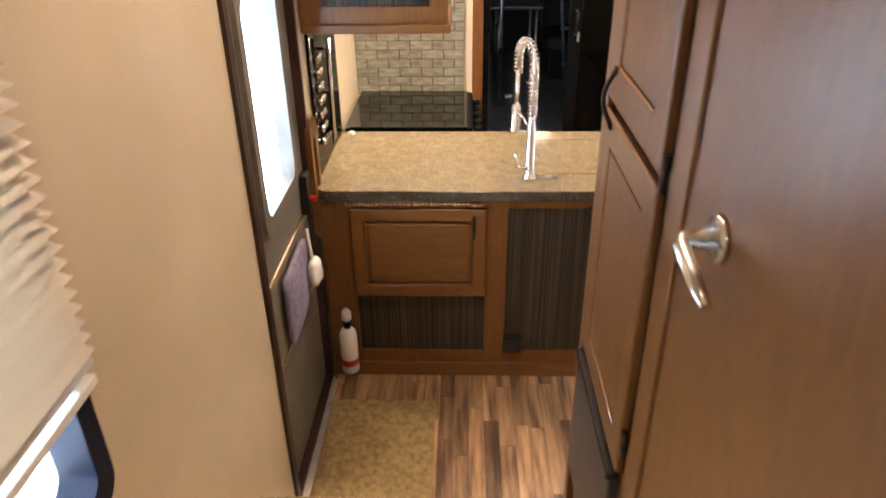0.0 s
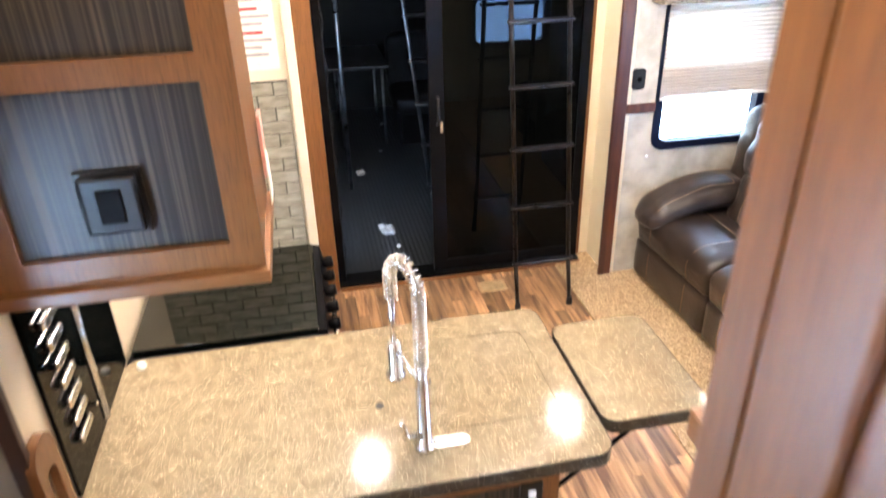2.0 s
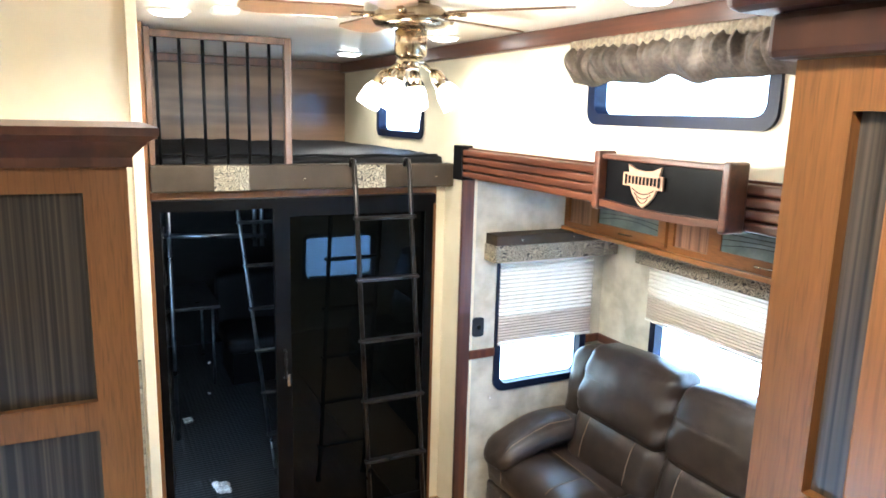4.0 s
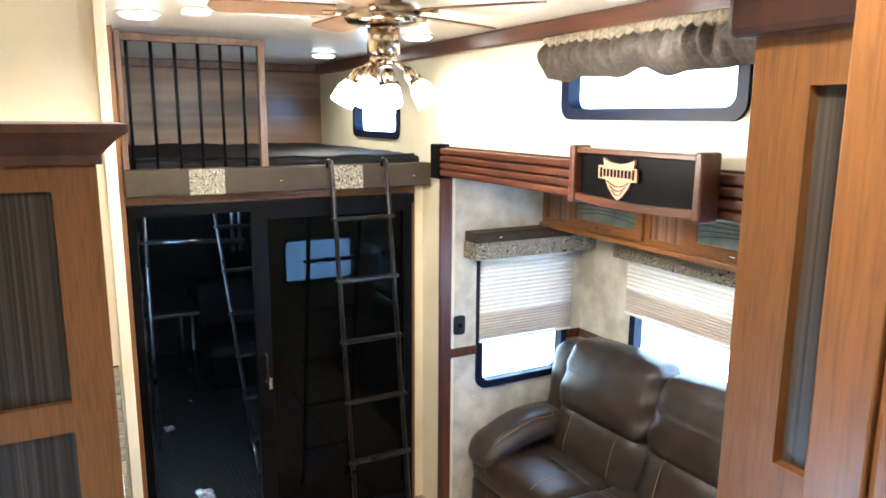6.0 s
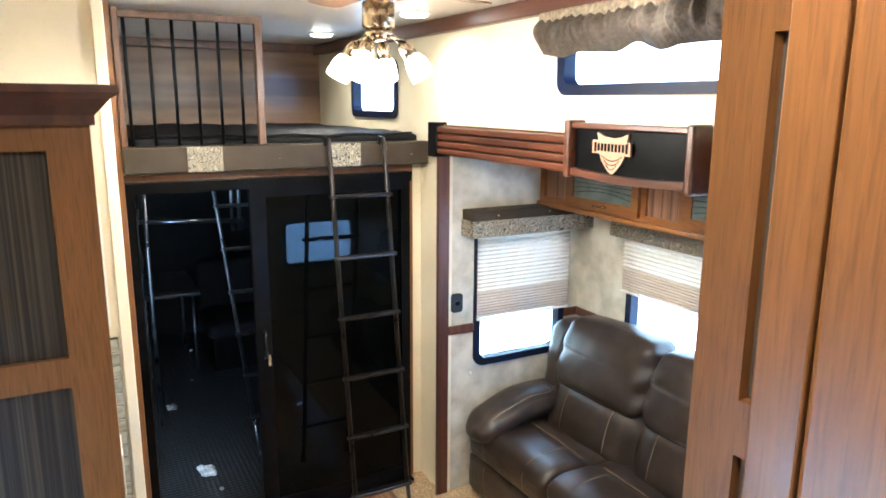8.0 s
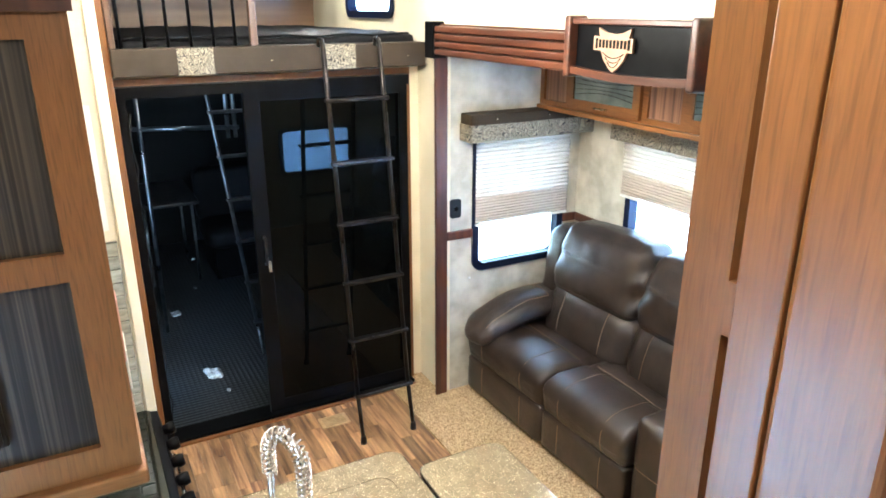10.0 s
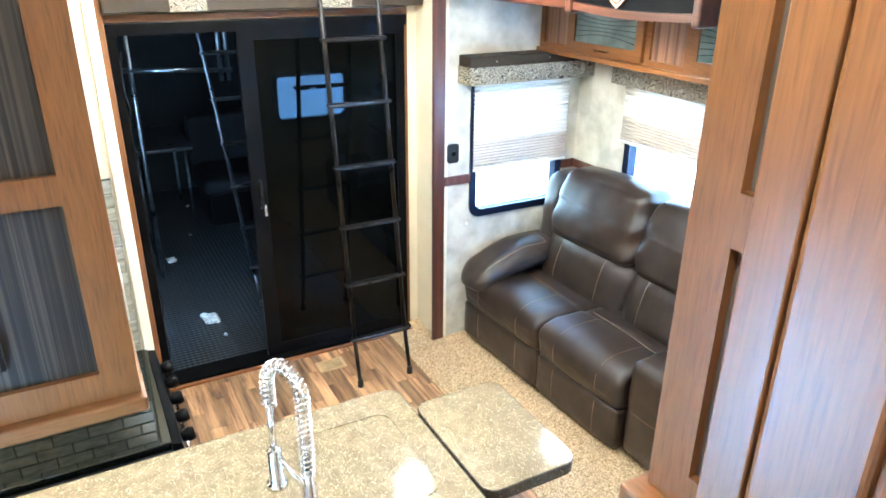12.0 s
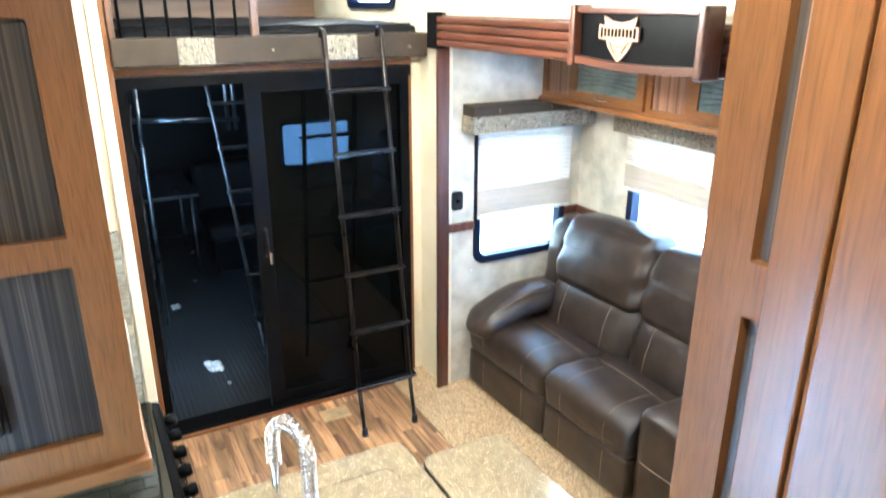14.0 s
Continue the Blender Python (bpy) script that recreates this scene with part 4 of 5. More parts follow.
def glass_door(y0, y1, parent):
    d = part("cabinet_door", ring([(y0, 1.815), (y1, 1.815), (y1, 2.085), (y0, 2.085)], [(y0 + 0.05, 1.865), (y1 - 0.05, 1.865), (y1 - 0.05, 2.04), (y0 + 0.05, 2.04)], "x", 2.578, 2.599), WOODY, parent)
    part("etched_glass", box(2.586, 2.590, y0 + 0.045, y1 - 0.045, 1.86, 2.045), ETCH, d, "grey etched glass")
    for k in range(5):
        part("etched_line", tube([(2.5845, y0 + 0.05 + (y1 - y0 - 0.1) * t / 12, 1.89 + 0.03 * k + 0.012 * math.sin(math.pi * t / 12) * (2 - k)) for t in range(13)], 0.0016, 5), BLACK, d)
    part("handle", tube([(2.578, (y0 + y1) / 2 - 0.05, 1.838), (2.560, (y0 + y1) / 2 - 0.035, 1.838), (2.560, (y0 + y1) / 2 + 0.035, 1.838), (2.578, (y0 + y1) / 2 + 0.05, 1.838)], 0.005, 8), NICKEL, d, "small metal pull")


glass_door(3.58, 4.15, sc)
glass_door(2.70, 3.285, sc)

# ---- sign on the header ----
sign = thing("header_sign", (1.87, 2.9, 2.11), "dark sign box with a pale shield emblem", "sign")
part("top_rail", box(1.795, 1.868, 2.555, 3.14, 2.290, 2.310, 0.004), DARKWOODY, sign)
bow = [(2.555 + 0.585 * k / 16, 2.112 + 0.012 * math.cos(math.pi * (k / 16 - 0.5)) * -1) for k in range(17)]
part("bottom_rail", prism(bow + [(u, v + 0.026) for u, v in bow[::-1]], "x", 1.795, 1.868), DARKWOODY, sign)
for y0, y1 in ((2.522, 2.555), (3.14, 3.173)):
    part("end_cap", box(1.782, 1.868, y0, y1, 2.098, 2.320, 0.008), DARKWOODY, sign)
part("board", box(1.822, 1.868, 2.555, 3.14, 2.105, 2.290), BLACK, sign)


def shield(y, z, k):
    pts = [(-0.095, 0.075), (-0.05, 0.058), (0, 0.052), (0.05, 0.058), (0.095, 0.075), (0.085, 0.04), (0.082, 0.0), (0.06, -0.045), (0.025, -0.08), (0, -0.095), (-0.025, -0.08), (-0.06, -0.045), (-0.082, 0.0), (-0.085, 0.04)]
    return [(y + u * k, z + v * k) for u, v in pts]


part("shield_emblem", prism(shield(2.925, 2.213, 0.88), "x", 1.812, 1.822), EMBLEM, sign, "pale tan shield shape")
part("name_band", prism([(2.825, 2.20), (2.825, 2.247), (3.025, 2.250), (3.025, 2.203)], "x", 1.806, 1.816), EMBLEM, sign)
for k in range(10):
    y = 2.836 + 0.0185 * k
    h = 0.018 if k in (0, 9) else 0.014
    part("name_bar", box(1.804, 1.807, y, y + 0.011, 2.226 - h, 2.226 + h), BLACK, sign, "plain dark bar in place of lettering")
for k in range(3):
    part("fold_line", tube([(1.811, 2.925 + 0.055 * (1 - 0.25 * k) * t / 6, 2.178 - 0.016 * k + 0.018 * (t / 6) ** 2) for t in range(-6, 7)], 0.0018, 5), BLACK, sign)

# ---- pantry, corner cabinet, bathroom door ----
pan = thing("pantry_cabinet", (0.8, 1.0, 0), "tall cherry pantry cabinet with raised-panel doors", "pantry")
part("body", box(0.525, 0.94, 0.745, 1.272, 0.0, ZC - 0.01), WOOD, pan)
part("edge_stile", box(0.5035, 0.526, 1.2405, 1.281, 0.0, ZC - 0.012, 0.002), WOOD, pan)
u = raised_door("x", 0.525, -1, 0.765, 1.2395, 1.555, 2.70, pan, WOOD, "upper_door", 0.085, 0.006, 0.014)
w = raised_door("x", 0.525, -1, 0.765, 1.2395, 0.86, 1.53, pan, WOOD, "lower_door", 0.075, 0.006, 0.014)
part("vent_grille", box(0.497, 0.524, 0.78, 1.238, 0.42, 0.84, 0.006), GRILLE, pan, "dark grey lower vent panel")
part("vent_lip", box(0.488, 0.52, 0.775, 1.239, 0.826, 0.846, 0.004), DARKSTEEL, pan)
part("handle", tube([(0.503, 1.165, 1.64)] + [(0.503 - 0.024 * math.sin(math.pi * k / 10), 1.165, 1.635 - 0.13 * k / 10) for k in range(1, 10)] + [(0.503, 1.165, 1.50)], [0.007] + [0.0055] * 9 + [0.007], 10), BRONZE, u, "bowed dark bronze pull")
for z in (0.95, 1.56, 2.15):
    part("hinge", tube([(0.512, 0.758, z - 0.035), (0.512, 0.758, z + 0.035)], 0.008, 10), BRONZE, pan)
sb = thing("corner_cabinet", (0.8, 1.4, 0), "cherry corner cabinet with narrow dark inserts", "cabinet")
part("body", box(0.714, 0.94, 1.274, 1.395, 0.0, 2.50), WOOD, sb)
frame_panel("x", 0.69, -1, 1.274, 1.497, 1.62, 2.50, [(1.315, 1.434, 1.70, 2.012), (1.32, 1.434, 2.075, 2.452)], sb, WOOD)
part("base_ledge", box(0.655, 0.74, 1.274, 1.515, 1.60, 1.645, 0.006), WOODY, sb)
part("back_panel", box(0.714, 0.74, 1.396, 1.497, 1.645, 2.50), WOOD, sb)
part("crown_lower", box(0.668, 0.75, 1.274, 1.518, 2.50, 2.545, 0.008), DARKTRIM, sb)
part("crown_upper", box(0.635, 0.75, 1.274, 1.55, 2.545, 2.60, 0.014), DARKWOODY, sb)
bd = thing("door_2", (0.5, 0.25, LAND), "cherry bathroom door with a chrome lever", "door", kind="structure")
part("leaf", box(0.505, 0.54, -0.145, 0.655, LAND, 2.55, 0.004), WOOD, bd)
part("edge_moulding", box(0.498, 0.506, 0.60, 0.655, LAND, 2.55, 0.003), WOOD, bd)
lv = part("rose", tube([(0.505, 0.46, 1.595), (0.494, 0.46, 1.595)], [0.033, 0.029], 24), CHROME, bd, "round chrome rose")
part("lever", tube([(0.494, 0.46, 1.595), (0.457, 0.46, 1.595), (0.45, 0.445, 1.592), (0.452, 0.39, 1.58), (0.455, 0.345, 1.567)], [0.014, 0.012, 0.012, 0.011, 0.008], 14), CHROME, lv, "chrome lever handle")
structure("hall_post", box(0.518, 0.60, 0.665, 0.742, 0.3, ZC, 0.004), WOOD, "cherry post between the pantry and the bathroom door", "trim")
structure("hall_header", box(0.50, 0.52, -0.2, 0.742, 2.56, 2.66, 0.004), WOODY, "cherry casing over the bathroom door", "trim")

# ---- entry door ----
ed = thing("door_3", (XL, 1.78, 0), "grey entry door with a tall frosted window", "door", kind="structure")
EW = (1.585, 1.95, 1.06, 1.71)
leaf = part("leaf", wall_with_holes("x", XL - 0.055, XL - 0.02, 1.445, 2.12, 0.03, 1.84, [EW]), DOORGREY, ed)
part("door_trim", ring([(1.40, 0.0), (2.145, 0.0), (2.145, 1.90), (1.40, 1.90)], [(1.435, 0.03), (2.125, 0.03), (2.125, 1.86), (1.435, 1.86)], "x", XL - 0.05, XL + 0.012), DARKTRIM, ed, "dark brown door frame")
part("window_frame", ring(rounded(EW[0] - 0.045, EW[1] + 0.045, EW[2] - 0.05, EW[3] + 0.05, 0.05), rounded(EW[0], EW[1], EW[2], EW[3], 0.04), "x", XL - 0.02, XL - 0.004), DOORGREY, leaf)
fp = part("frosted_pane", prism(rounded(EW[0] - 0.005, EW[1] + 0.005, EW[2] - 0.005, EW[3] + 0.005, 0.03), "x", XL - 0.042, XL - 0.036), PANE, leaf)
fp.visible_shadow = False
part("latch", box(XL - 0.02, XL + 0.012, 2.03, 2.10, 0.86, 1.02, 0.006), PLASTIC, leaf, "black paddle latch")
part("strike_knob", tube([(XL + 0.012, 2.06, 0.92), (XL + 0.035, 2.06, 0.92)], 0.012, 12), RED, leaf, "small red lock tab")
part("kick_strip", box(XL - 0.02, XL - 0.012, 1.46, 2.11, 0.52, 0.55, 0.003), BRASS, leaf, "pale metal strip")
part("middle_strip", box(XL - 0.02, XL - 0.012, 1.46, 2.11, 0.83, 0.86, 0.003), BRASS, leaf, "pale metal strip")
bag = thing("door_caddy", (XL, 1.86, 0.66), "pale lilac cloth caddy hung on the entry door", "caddy")
part("pouch", cushion(XL - 0.012, XL + 0.015, 1.62, 1.93, 0.56, 0.82, 0.012, 6, 0.004, 0.004), LILAC, bag)
part("white_pouch", cushion(XL + 0.015, XL + 0.06, 1.86, 1.95, 0.64, 0.74, 0.022, 6, 0.004, 0.008), WHITE, bag, "small white plastic bundle")
part("cord", tube([(XL + 0.02, 1.92, 0.86), (XL + 0.03, 1.915, 0.73)], 0.006, 8), WHITE, bag)
structure("threshold", box(XL, XL + 0.035, 1.42, 2.13, 0.0, 0.012, 0.003), ALU, "bright aluminium door threshold", "threshold")
single("entry_rug", cushion(-0.375, 0.06, 1.30, 1.975, 0.0, 0.012, 0.006, 8, 0, 0.001), RUG, "tan mottled rug by the entry door", "rug")

# hall blind
hb = thing("hall_blind", (XL, 0.1, 1.33), "cream pleated hall blind, nearly lowered", "blind")
part("pleats", pleated("x", XL + 0.012, -0.40, 0.495, 1.375, 2.1, 0.025, 0.03), BLIND, hb)
part("bottom_bar", box(XL + 0.008, XL + 0.032, -0.40, 0.50, 1.355, 1.372, 0.003), WHITE, hb)
part("lower_bar", box(XL + 0.008, XL + 0.03, -0.40, 0.50, 1.318, 1.336, 0.003), WHITE, hb)
for y in (-0.2, 0.15, 0.45):
    part("cord", tube([(XL + 0.02, y, 1.336), (XL + 0.02, y, 1.356)], 0.001, 5), WHITE, hb)

# extinguisher
fe = thing("fire_extinguisher", (-0.32, 2.095, 0), "small white fire extinguisher with a red band", "fire extinguisher")
EX = (-0.32, 2.10, 0.07)
part("bracket", box(-0.345, -0.295, 2.138, 2.155, 0.10, 0.28, 0.003), PLASTIC, fe)
part("cylinder", lathe([(0.030, 0), (0.038, 0.008), (0.038, 0.19), (0.03, 0.215), (0.014, 0.228)], EX, 22), WHITE, fe)
part("band", lathe([(0.0387, 0.045), (0.0387, 0.075)], EX, 22), RED, fe, "red label band")
part("valve", lathe([(0.014, 0.226), (0.016, 0.25), (0.010, 0.262)], EX, 14), BLACK, fe)
part("cap", lathe([(0.012, 0.262), (0.021, 0.272), (0.021, 0.305), (0.012, 0.32)], EX, 16), WHITE, fe)

# ---- kitchen small things ----
bs = thing("black_glass_backsplash", (XL, 2.55, 0.91), "black glass splashback with a chrome rail", "splashback")
part("panel", box(XL + 0.002, XL + 0.012, 2.29, 2.84, 0.915, 1.498), BLACKGLASS, bs)
part("rail", tube([(XL + 0.04, 2.50, 0.98), (XL + 0.045, 2.50, 1.42)], 0.010, 12), CHROME, bs, "upright chrome rail")
for k in range(7):
    part("rack_fin", box(XL + 0.012, XL + 0.03, 2.36, 2.45, 1.02 + 0.055 * k, 1.045 + 0.055 * k, 0.006), CHROME, bs, "bright metal fin")
for z in (1.03, 1.38):
    part("standoff", tube([(XL + 0.012, 2.50, z), (XL + 0.04, 2.50, z)], 0.006, 8), CHROME, bs)
single("counter_knob", lathe([(0.010, 0), (0.014, 0.006), (0.013, 0.016), (0.006, 0.02)], (-0.355, 2.80, 0.91), 14), WHITE, "small white knob on the counter", "knob")
ob1 = thing("outlet_box", (-0.13, 2.23, 1.65), "black outlet box on the cabinet end", "outlet")
part("plate", box(-0.205, -0.085, 2.232, 2.2405, 1.628, 1.76, 0.003), PLASTIC, ob1)
part("cover", box(-0.198, -0.092, 2.212, 2.232, 1.635, 1.753, 0.008), PLASTIC, ob1)
part("socket", box(-0.168, -0.122, 2.209, 2.213, 1.66, 1.728, 0.002), BLACK, ob1)
sw = thing("island_switch", (0.705, 2.17, 0.78), "black switch plate with a white rocker", "switch")
part("plate", box(0.665, 0.725, 2.160, 2.180, 0.755, 0.835, 0.003), PLASTIC, sw)
part("rocker", box(0.685, 0.705, 2.154, 2.161, 0.785, 0.81, 0.002), WHITE, sw)
iv = thing("island_outlet", (0.40, 2.15, 0.14), "black outlet box low on the island", "outlet")
part("box", box(0.345, 0.43, 2.140, 2.180, 0.14, 0.20, 0.006), PLASTIC, iv)
ws = thing("wall_outlet", (2.02, YE, 1.19), "black outlet plate on the slide-out wall", "outlet")
part("plate", prism(rounded(1.985, 2.058, 1.165, 1.28, 0.018), "y", YE - 0.012, YE - 0.001), PLASTIC, ws)
part("socket", tube([(2.021, YE - 0.012, 1.222), (2.021, YE - 0.018, 1.222)], 0.014, 16), BLACK, ws)
single("wall_button", tube([(2.125, YE - 0.008, 0.765), (2.125, YE - 0.0005, 0.765)], [0.006, 0.009], 12), WHITE, "small white button on the wallpaper", "button")
nt = thing("notice_sheet", (0.13, 3.497, 1.62), "white notice sheets with red and grey print on the wall", "notice")
part("sheet", box(-0.02, 0.155, 3.4965, 3.4995, 1.63, 2.05), WHITE, nt)
for k, (z, m) in enumerate(((1.99, BLACK), (1.945, RED), (1.92, GREYINK), (1.90, GREYINK), (1.87, GREYINK), (1.84, RED), (1.815, GREYINK), (1.79, GREYINK), (1.76, RED), (1.735, GREYINK), (1.71, GREYINK), (1.685, GREYINK))):
    part("print_line", box(0.0, 0.12 + 0.02 * math.sin(k * 2.3), 3.4955, 3.4966, z - 0.005, z + 0.005), m, nt)
tg = thing("hang_tag", (0.13, 2.58, 1.53), "white paper tag hung on the cabinet side", "tag")
part("paper", prism([(2.52, 1.535), (2.60, 1.535), (2.60, 1.63), (2.56, 1.66), (2.52, 1.63)], "x", 0.124, 0.127), WHITE, tg)
part("pink_flap", box(0.1165, 0.1242, 2.53, 2.59, 1.60, 1.75), PINK, tg, "pale red upper slip")
single("top_block", box(-0.27, -0.13, 2.42, 2.50, 2.407, 2.437, 0.003), PALEWOOD, "small pale wood offcut on the cabinet top", "wood block")
fv = thing("floor_vent", (1.215, 4.46, 0), "beige metal floor register", "vent")
part("plate", box(1.13, 1.30, 4.405, 4.52, 0.0, 0.006, 0.002), BEIGE, fv)
for k in range(7):
    part("slat", box(1.15, 1.28, 4.418 + 0.0135 * k, 4.423 + 0.0135 * k, 0.006, 0.009), BRASS, fv)

# ---- garage things ----
bunk = thing("bunk_bed", (0.75, 6.2, 0.004), "chrome tube bunk frame in the dark garage", "bunk bed")
part("cross_bar", tube([(0.46, 6.2, 1.55), (1.18, 6.2, 1.512)], 0.016, 10), STEEL, bunk)
for x, z in ((0.505, 0.004), (1.10, 1.44), (1.152, 1.44)):
    part("upright", tube([(x, 6.2, z), (x, 6.2, 2.048)], 0.015, 10), STEEL, bunk)
tb = thing("folding_table", (0.6, 7.4, 0.004), "dark folding table with thin metal legs", "table")
part("tabletop", box(0.25, 0.975, 7.15, 8.05, 0.72, 0.75, 0.008), TABLETOP, tb)
for x, y in ((0.53, 7.22), (0.92, 7.22), (0.53, 7.98), (0.92, 7.98)):
    part("leg", tube([(x, y, 0.004), (x, y, 0.72)], 0.012, 8), STEEL, tb)
gs = thing("bench_seat", (1.4, 7.4, 0.004), "black padded bench in the garage", "bench")
part("seat", cushion(1.02, 1.80, 7.05, 7.7, 0.30, 0.47, 0.06, 10, 0.01, 0.01), MATTRESS, gs)
part("base", box(1.06, 1.78, 7.12, 7.68, 0.004, 0.30, 0.01), BLACK, gs)
part("backrest", cushion(1.02, 1.80, 7.60, 7.80, 0.42, 0.92, 0.06, 10, 0.01, 0.01), MATTRESS, gs)
cable = thing("wall_cable", (0.35, 4.72, 0.03), "loose black cable on the garage jamb", "cable")
part("loop", tube([(0.347 if k % 3 else 0.36, 4.72, 1.85 - 0.09 * k) for k in range(21)], 0.004, 6), PLASTIC, cable)
for x, y, r in ((0.602, 6.51, 0.038), (0.68, 5.37, 0.045), (0.84, 7.0, 0.018), (0.735, 5.11, 0.011), (0.945, 7.77, 0.014)):
    single("plastic_scrap", cushion(x - r, x + r, y - r * 1.3, y + r * 1.3, 0.004, 0.024, 0.010, 14, 0, 0.03), SCRAP, "crumpled white scrap on the garage floor", "scrap", "garage floor scraps")

# ---- ceiling fan ----
FX, FY = 1.045, 3.25
fan = thing("ceiling_fan", (FX, FY, 2.45), "nickel ceiling fan with brown blades and lit lamps", "ceiling fan")
part("canopy", lathe([(0.06, 0.034), (0.065, 0.012), (0.05, 0.0)], (FX, FY, 2.785), 24), NICKEL, fan)
part("motor_housing", lathe([(0.05, 0.075), (0.10, 0.065), (0.125, 0.045), (0.132, 0.02), (0.12, 0.005), (0.06, -0.005)], (FX, FY, 2.721), 32), NICKEL, fan)
part("switch_housing", lathe([(0.04, 0.0), (0.055, -0.005), (0.055, -0.085), (0.04, -0.095)], (FX, FY, 2.716), 24), NICKEL, fan)
part("light_hub", lathe([(0.04, 0.0), (0.05, -0.015), (0.03, -0.035), (0.012, -0.04)], (FX, FY, 2.623), 20), NICKEL, fan)
for k in range(5):
    a = 0.35 + 2 * math.pi * k / 5
    c, s = math.cos(a), math.sin(a)
    b = bmesh.new()
    pts = [(0.16, -0.05), (0.22, -0.06), (0.50, -0.068), (0.545, -0.055), (0.56, 0.0), (0.545, 0.055), (0.50, 0.068), (0.22, 0.06), (0.16, 0.05)]
    prism(pts, "z", 0.0, 0.007, b)
    for v in b.verts:
        x, y, z = v.co
        z += 0.14 * y
        v.co = (FX + c * x - s * y, FY + s * x + c * y, 2.761 + z)
    bl = part("blade", b, BLADE, fan, "brown wood-look blade")
    part("blade_iron", tube([(FX + c * 0.10, FY + s * 0.10, 2.756), (FX + c * 0.2, FY + s * 0.2, 2.758)], 0.010, 8), NICKEL, bl)
BULBS = []
for k, a in enumerate((-0.55, 1.0, 2.4, 3.9)):
    c, s = math.cos(a), math.sin(a)
    p0 = Vector((FX + 0.03 * c, FY + 0.03 * s, 2.611))
    p1 = Vector((FX + 0.075 * c, FY + 0.075 * s, 2.581))
    p2 = Vector((FX + 0.115 * c, FY + 0.115 * s, 2.531))
    p3 = Vector((FX + 0.155 * c, FY + 0.155 * s, 2.466))
    arm = part("lamp_arm", tube([p0, p1], 0.008, 8), NICKEL, fan)
    part("lamp_cup", tube([p1, p1.lerp(p2, 0.3), p2], [0.014, 0.024, 0.026], 14), NICKEL, arm)
    part("glass_shade", tube([p2, p2.lerp(p3, 0.3), p3], [0.027, 0.038, 0.042], 18), BULB, arm, "lit frosted glass shade")
    BULBS.append(p3 + (p3 - p2).normalized() * 0.05)
for dx, dz in ((-0.012, 0.20), (0.016, 0.17)):
    ch = part("pull_chain", tube([(FX + dx, FY - 0.04, 2.626), (FX + dx, FY - 0.04, 2.626 - dz)], 0.0015, 6), NICKEL, fan)
    part("pull_bob", lathe([(0.003, 0.0), (0.008, -0.02), (0.006, -0.035), (0.002, -0.04)], (FX + dx, FY - 0.04, 2.626 - dz), 12), WHITE, ch)


# ---- ceiling lights ----
def puck(x, y, power, z=ZC):
    p = thing("ceiling_light", (x, y, z), "round white ceiling puck light, lit", "ceiling light", "ceiling lights")
    part("bezel", lathe([(0.085, 0), (0.085, -0.006), (0.074, -0.012)], (x, y, z), 24), WHITE, p)
    part("lens", lathe([(0.07, -0.0125), (0.055, -0.022), (0.01, -0.025)], (x, y, z), 24), PUCK, p)
    l = bpy.data.lights.new("puck_lamp", "SPOT")
    l.energy, l.color, l.spot_size, l.spot_blend, l.shadow_soft_size = power, WARM, radians(160), 0.5, 0.07
    o = new("puck_lamp", l)
    o.location = (x, y, z - 0.045)


# Includes the two added hall pucks, which stay out of view.
for x, y, power in PUCKS:
    puck(x, y, power)
puck(0.9, 6.0, 3.4, 2.045)
puck(2.2, 3.47, 11, 2.11)
l = bpy.data.lights.new("hood_lamp", "SPOT")
l.energy, l.color, l.spot_size, l.spot_blend, l.shadow_soft_size = 9, WARM, radians(150), 0.5, 0.04
o = new("hood_lamp", l)
o.location = (-0.30, 2.56, 1.465)
for p in BULBS:
    l = bpy.data.lights.new("fan_lamp", "POINT")
    l.energy, l.color, l.shadow_soft_size = FAN_POWER, WARM, 0.04
    o = new("fan_lamp", l)
    o.location = p
sn = thing("ceiling_sensor", (0.55, 3.8, ZC), "small white wedge-shaped ceiling fitting", "sensor")
part("body", box(0.50, 0.60, 3.85, 3.93, ZC - 0.03, ZC - 0.001, 0.012), WHITE, sn)
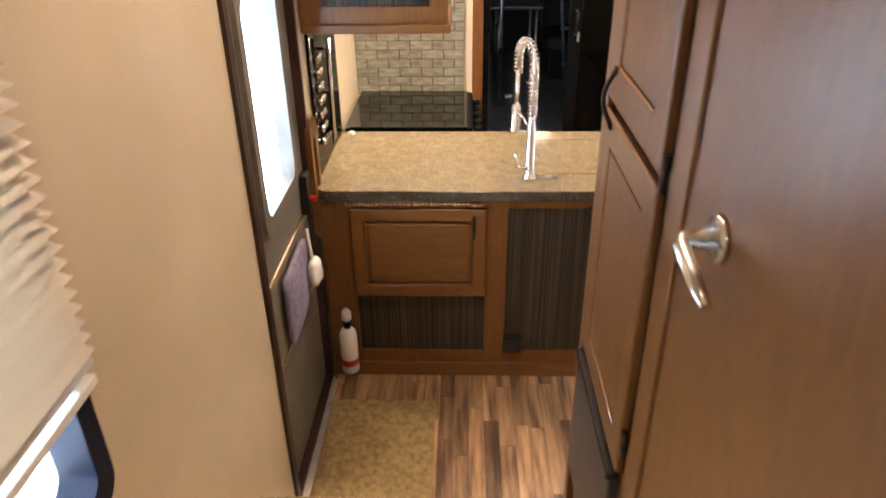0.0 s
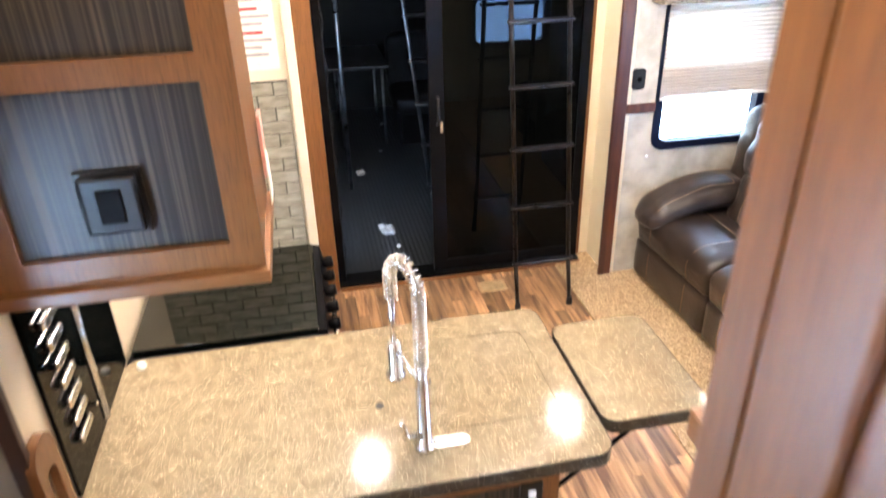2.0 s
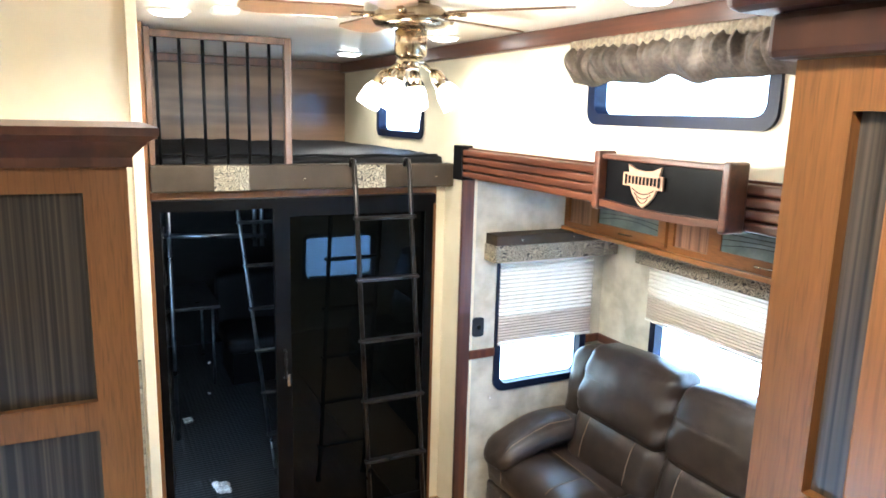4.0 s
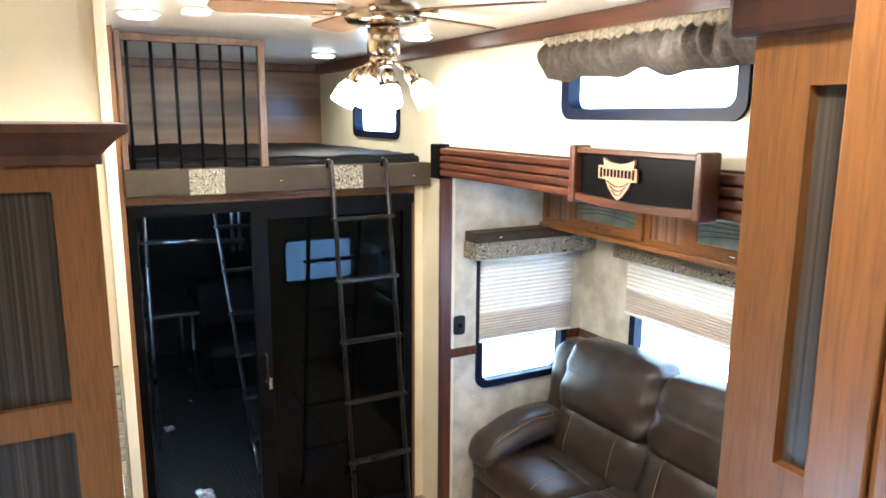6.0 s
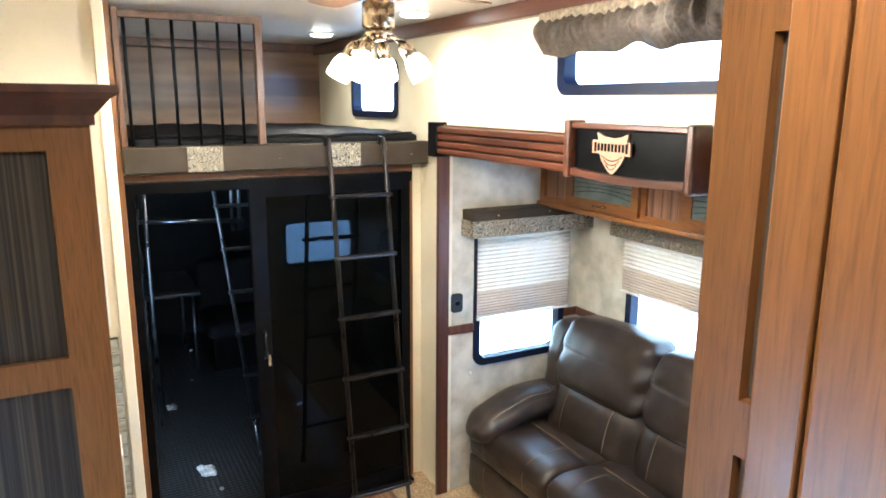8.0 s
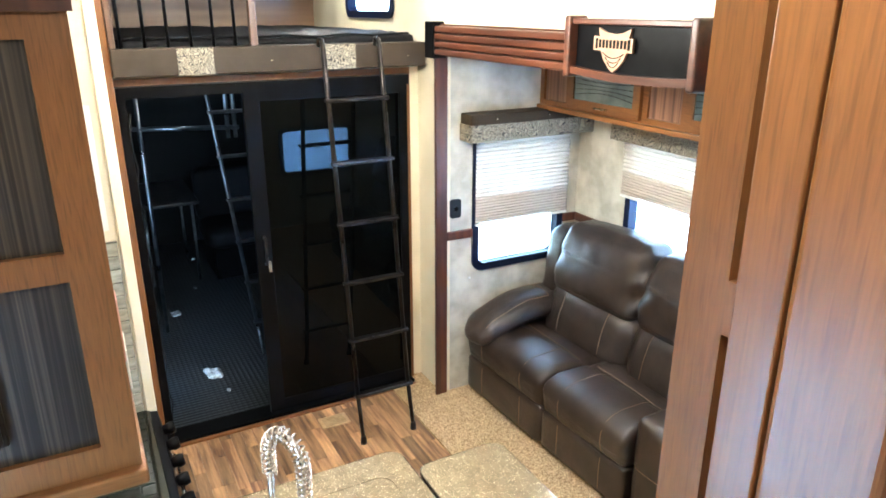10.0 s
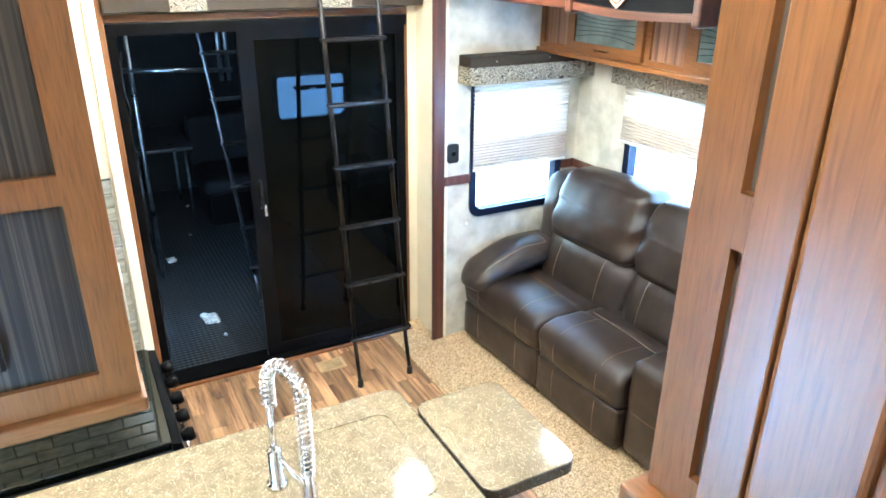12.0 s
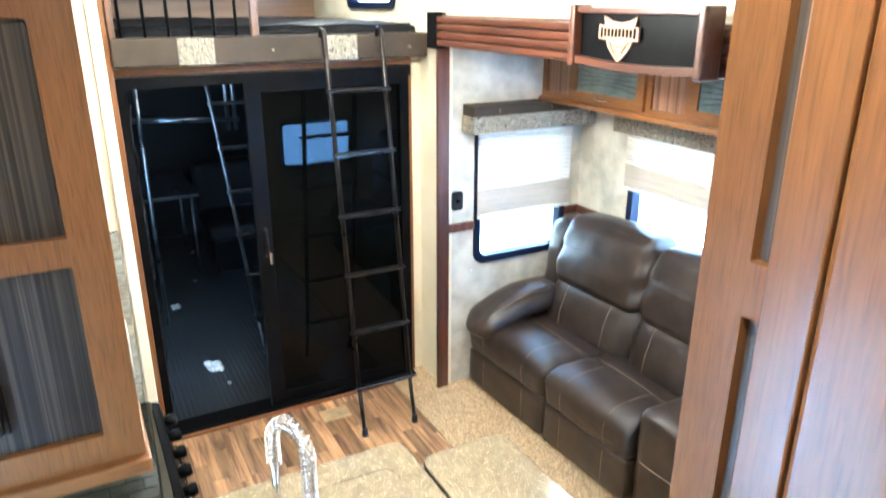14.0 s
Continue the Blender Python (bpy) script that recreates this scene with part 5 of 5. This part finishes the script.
structure("ceiling_strip", box(0.58, 1.0, 3.90, 3.93, ZC - 0.008, ZC - 0.001, 0.003), CEIL, "flat ceiling seam strip", "trim")


# ---- floor planks: shared meshes, random tones ----
floor_planks = thing("plank_floor", (0.6, 2.9, -0.012), "mixed brown wood-look plank floor", "floor", kind="structure")
LENGTHS = (0.26, 0.36, 0.48, 0.62)
plank_mesh = []
for ln in LENGTHS:
    b = box(-0.0305, 0.0305, 0.0008, ln - 0.0008, 0, 0.012)
    me = bpy.data.meshes.new("plank")
    b.to_mesh(me)
    b.free()
    me.materials.append(PLANK)
    plank_mesh.append(me)
rng = random.Random(4)
for i in range(35):
    x = -0.42 + 0.0618 * (i + 0.5)
    if x > 1.68:
        break
    y = 1.28 - rng.random() * 0.3
    while y < 4.73:
        k = rng.randrange(4)
        y0, y1 = max(y, 1.28), min(y + LENGTHS[k], 4.73)
        y += LENGTHS[k]
        if y1 - y0 < 0.03 or (x < 0.70 and 2.3 < y0 and y1 < 2.84) or (x < 0.16 and y0 > 2.3):
            continue
        ob = new("plank", plank_mesh[k])
        ob.location, ob.scale = (x, y0, -0.012), (1, (y1 - y0) / LENGTHS[k], 1)
        ob.parent = floor_planks
        ob.matrix_parent_inverse = Matrix.Translation(floor_planks.location).inverted()

# ---- brick tiles behind the stove: shared meshes ----
back = structure("tile_backing", box(XL, 0.172, 3.492, 3.4995, 0.905, 1.590), GROUT, "dark grouted backing of the brick tiles", "backsplash")
tile_mesh = {}
for ln in (0.118, 0.112, 0.058, 0.052):
    b = box(0.001, ln - 0.001, -0.006, 0.0, 0.001, 0.047, 0.0015, 1)
    me = bpy.data.meshes.new("brick")
    b.to_mesh(me)
    b.free()
    me.materials.append(TILE)
    tile_mesh[ln] = me
for r in range(14):
    x = XL
    k = 0
    while x < 0.16:
        ln = 0.058 if r % 2 and k == 0 else 0.118
        if x + ln > 0.172:
            ln = 0.052 if r % 2 else 0.112
        ob = new("brick", tile_mesh[ln])
        ob.location = (x, 3.492, 0.906 + 0.0487 * r)
        ob.parent = back
        x += ln + 0.002
        k += 1
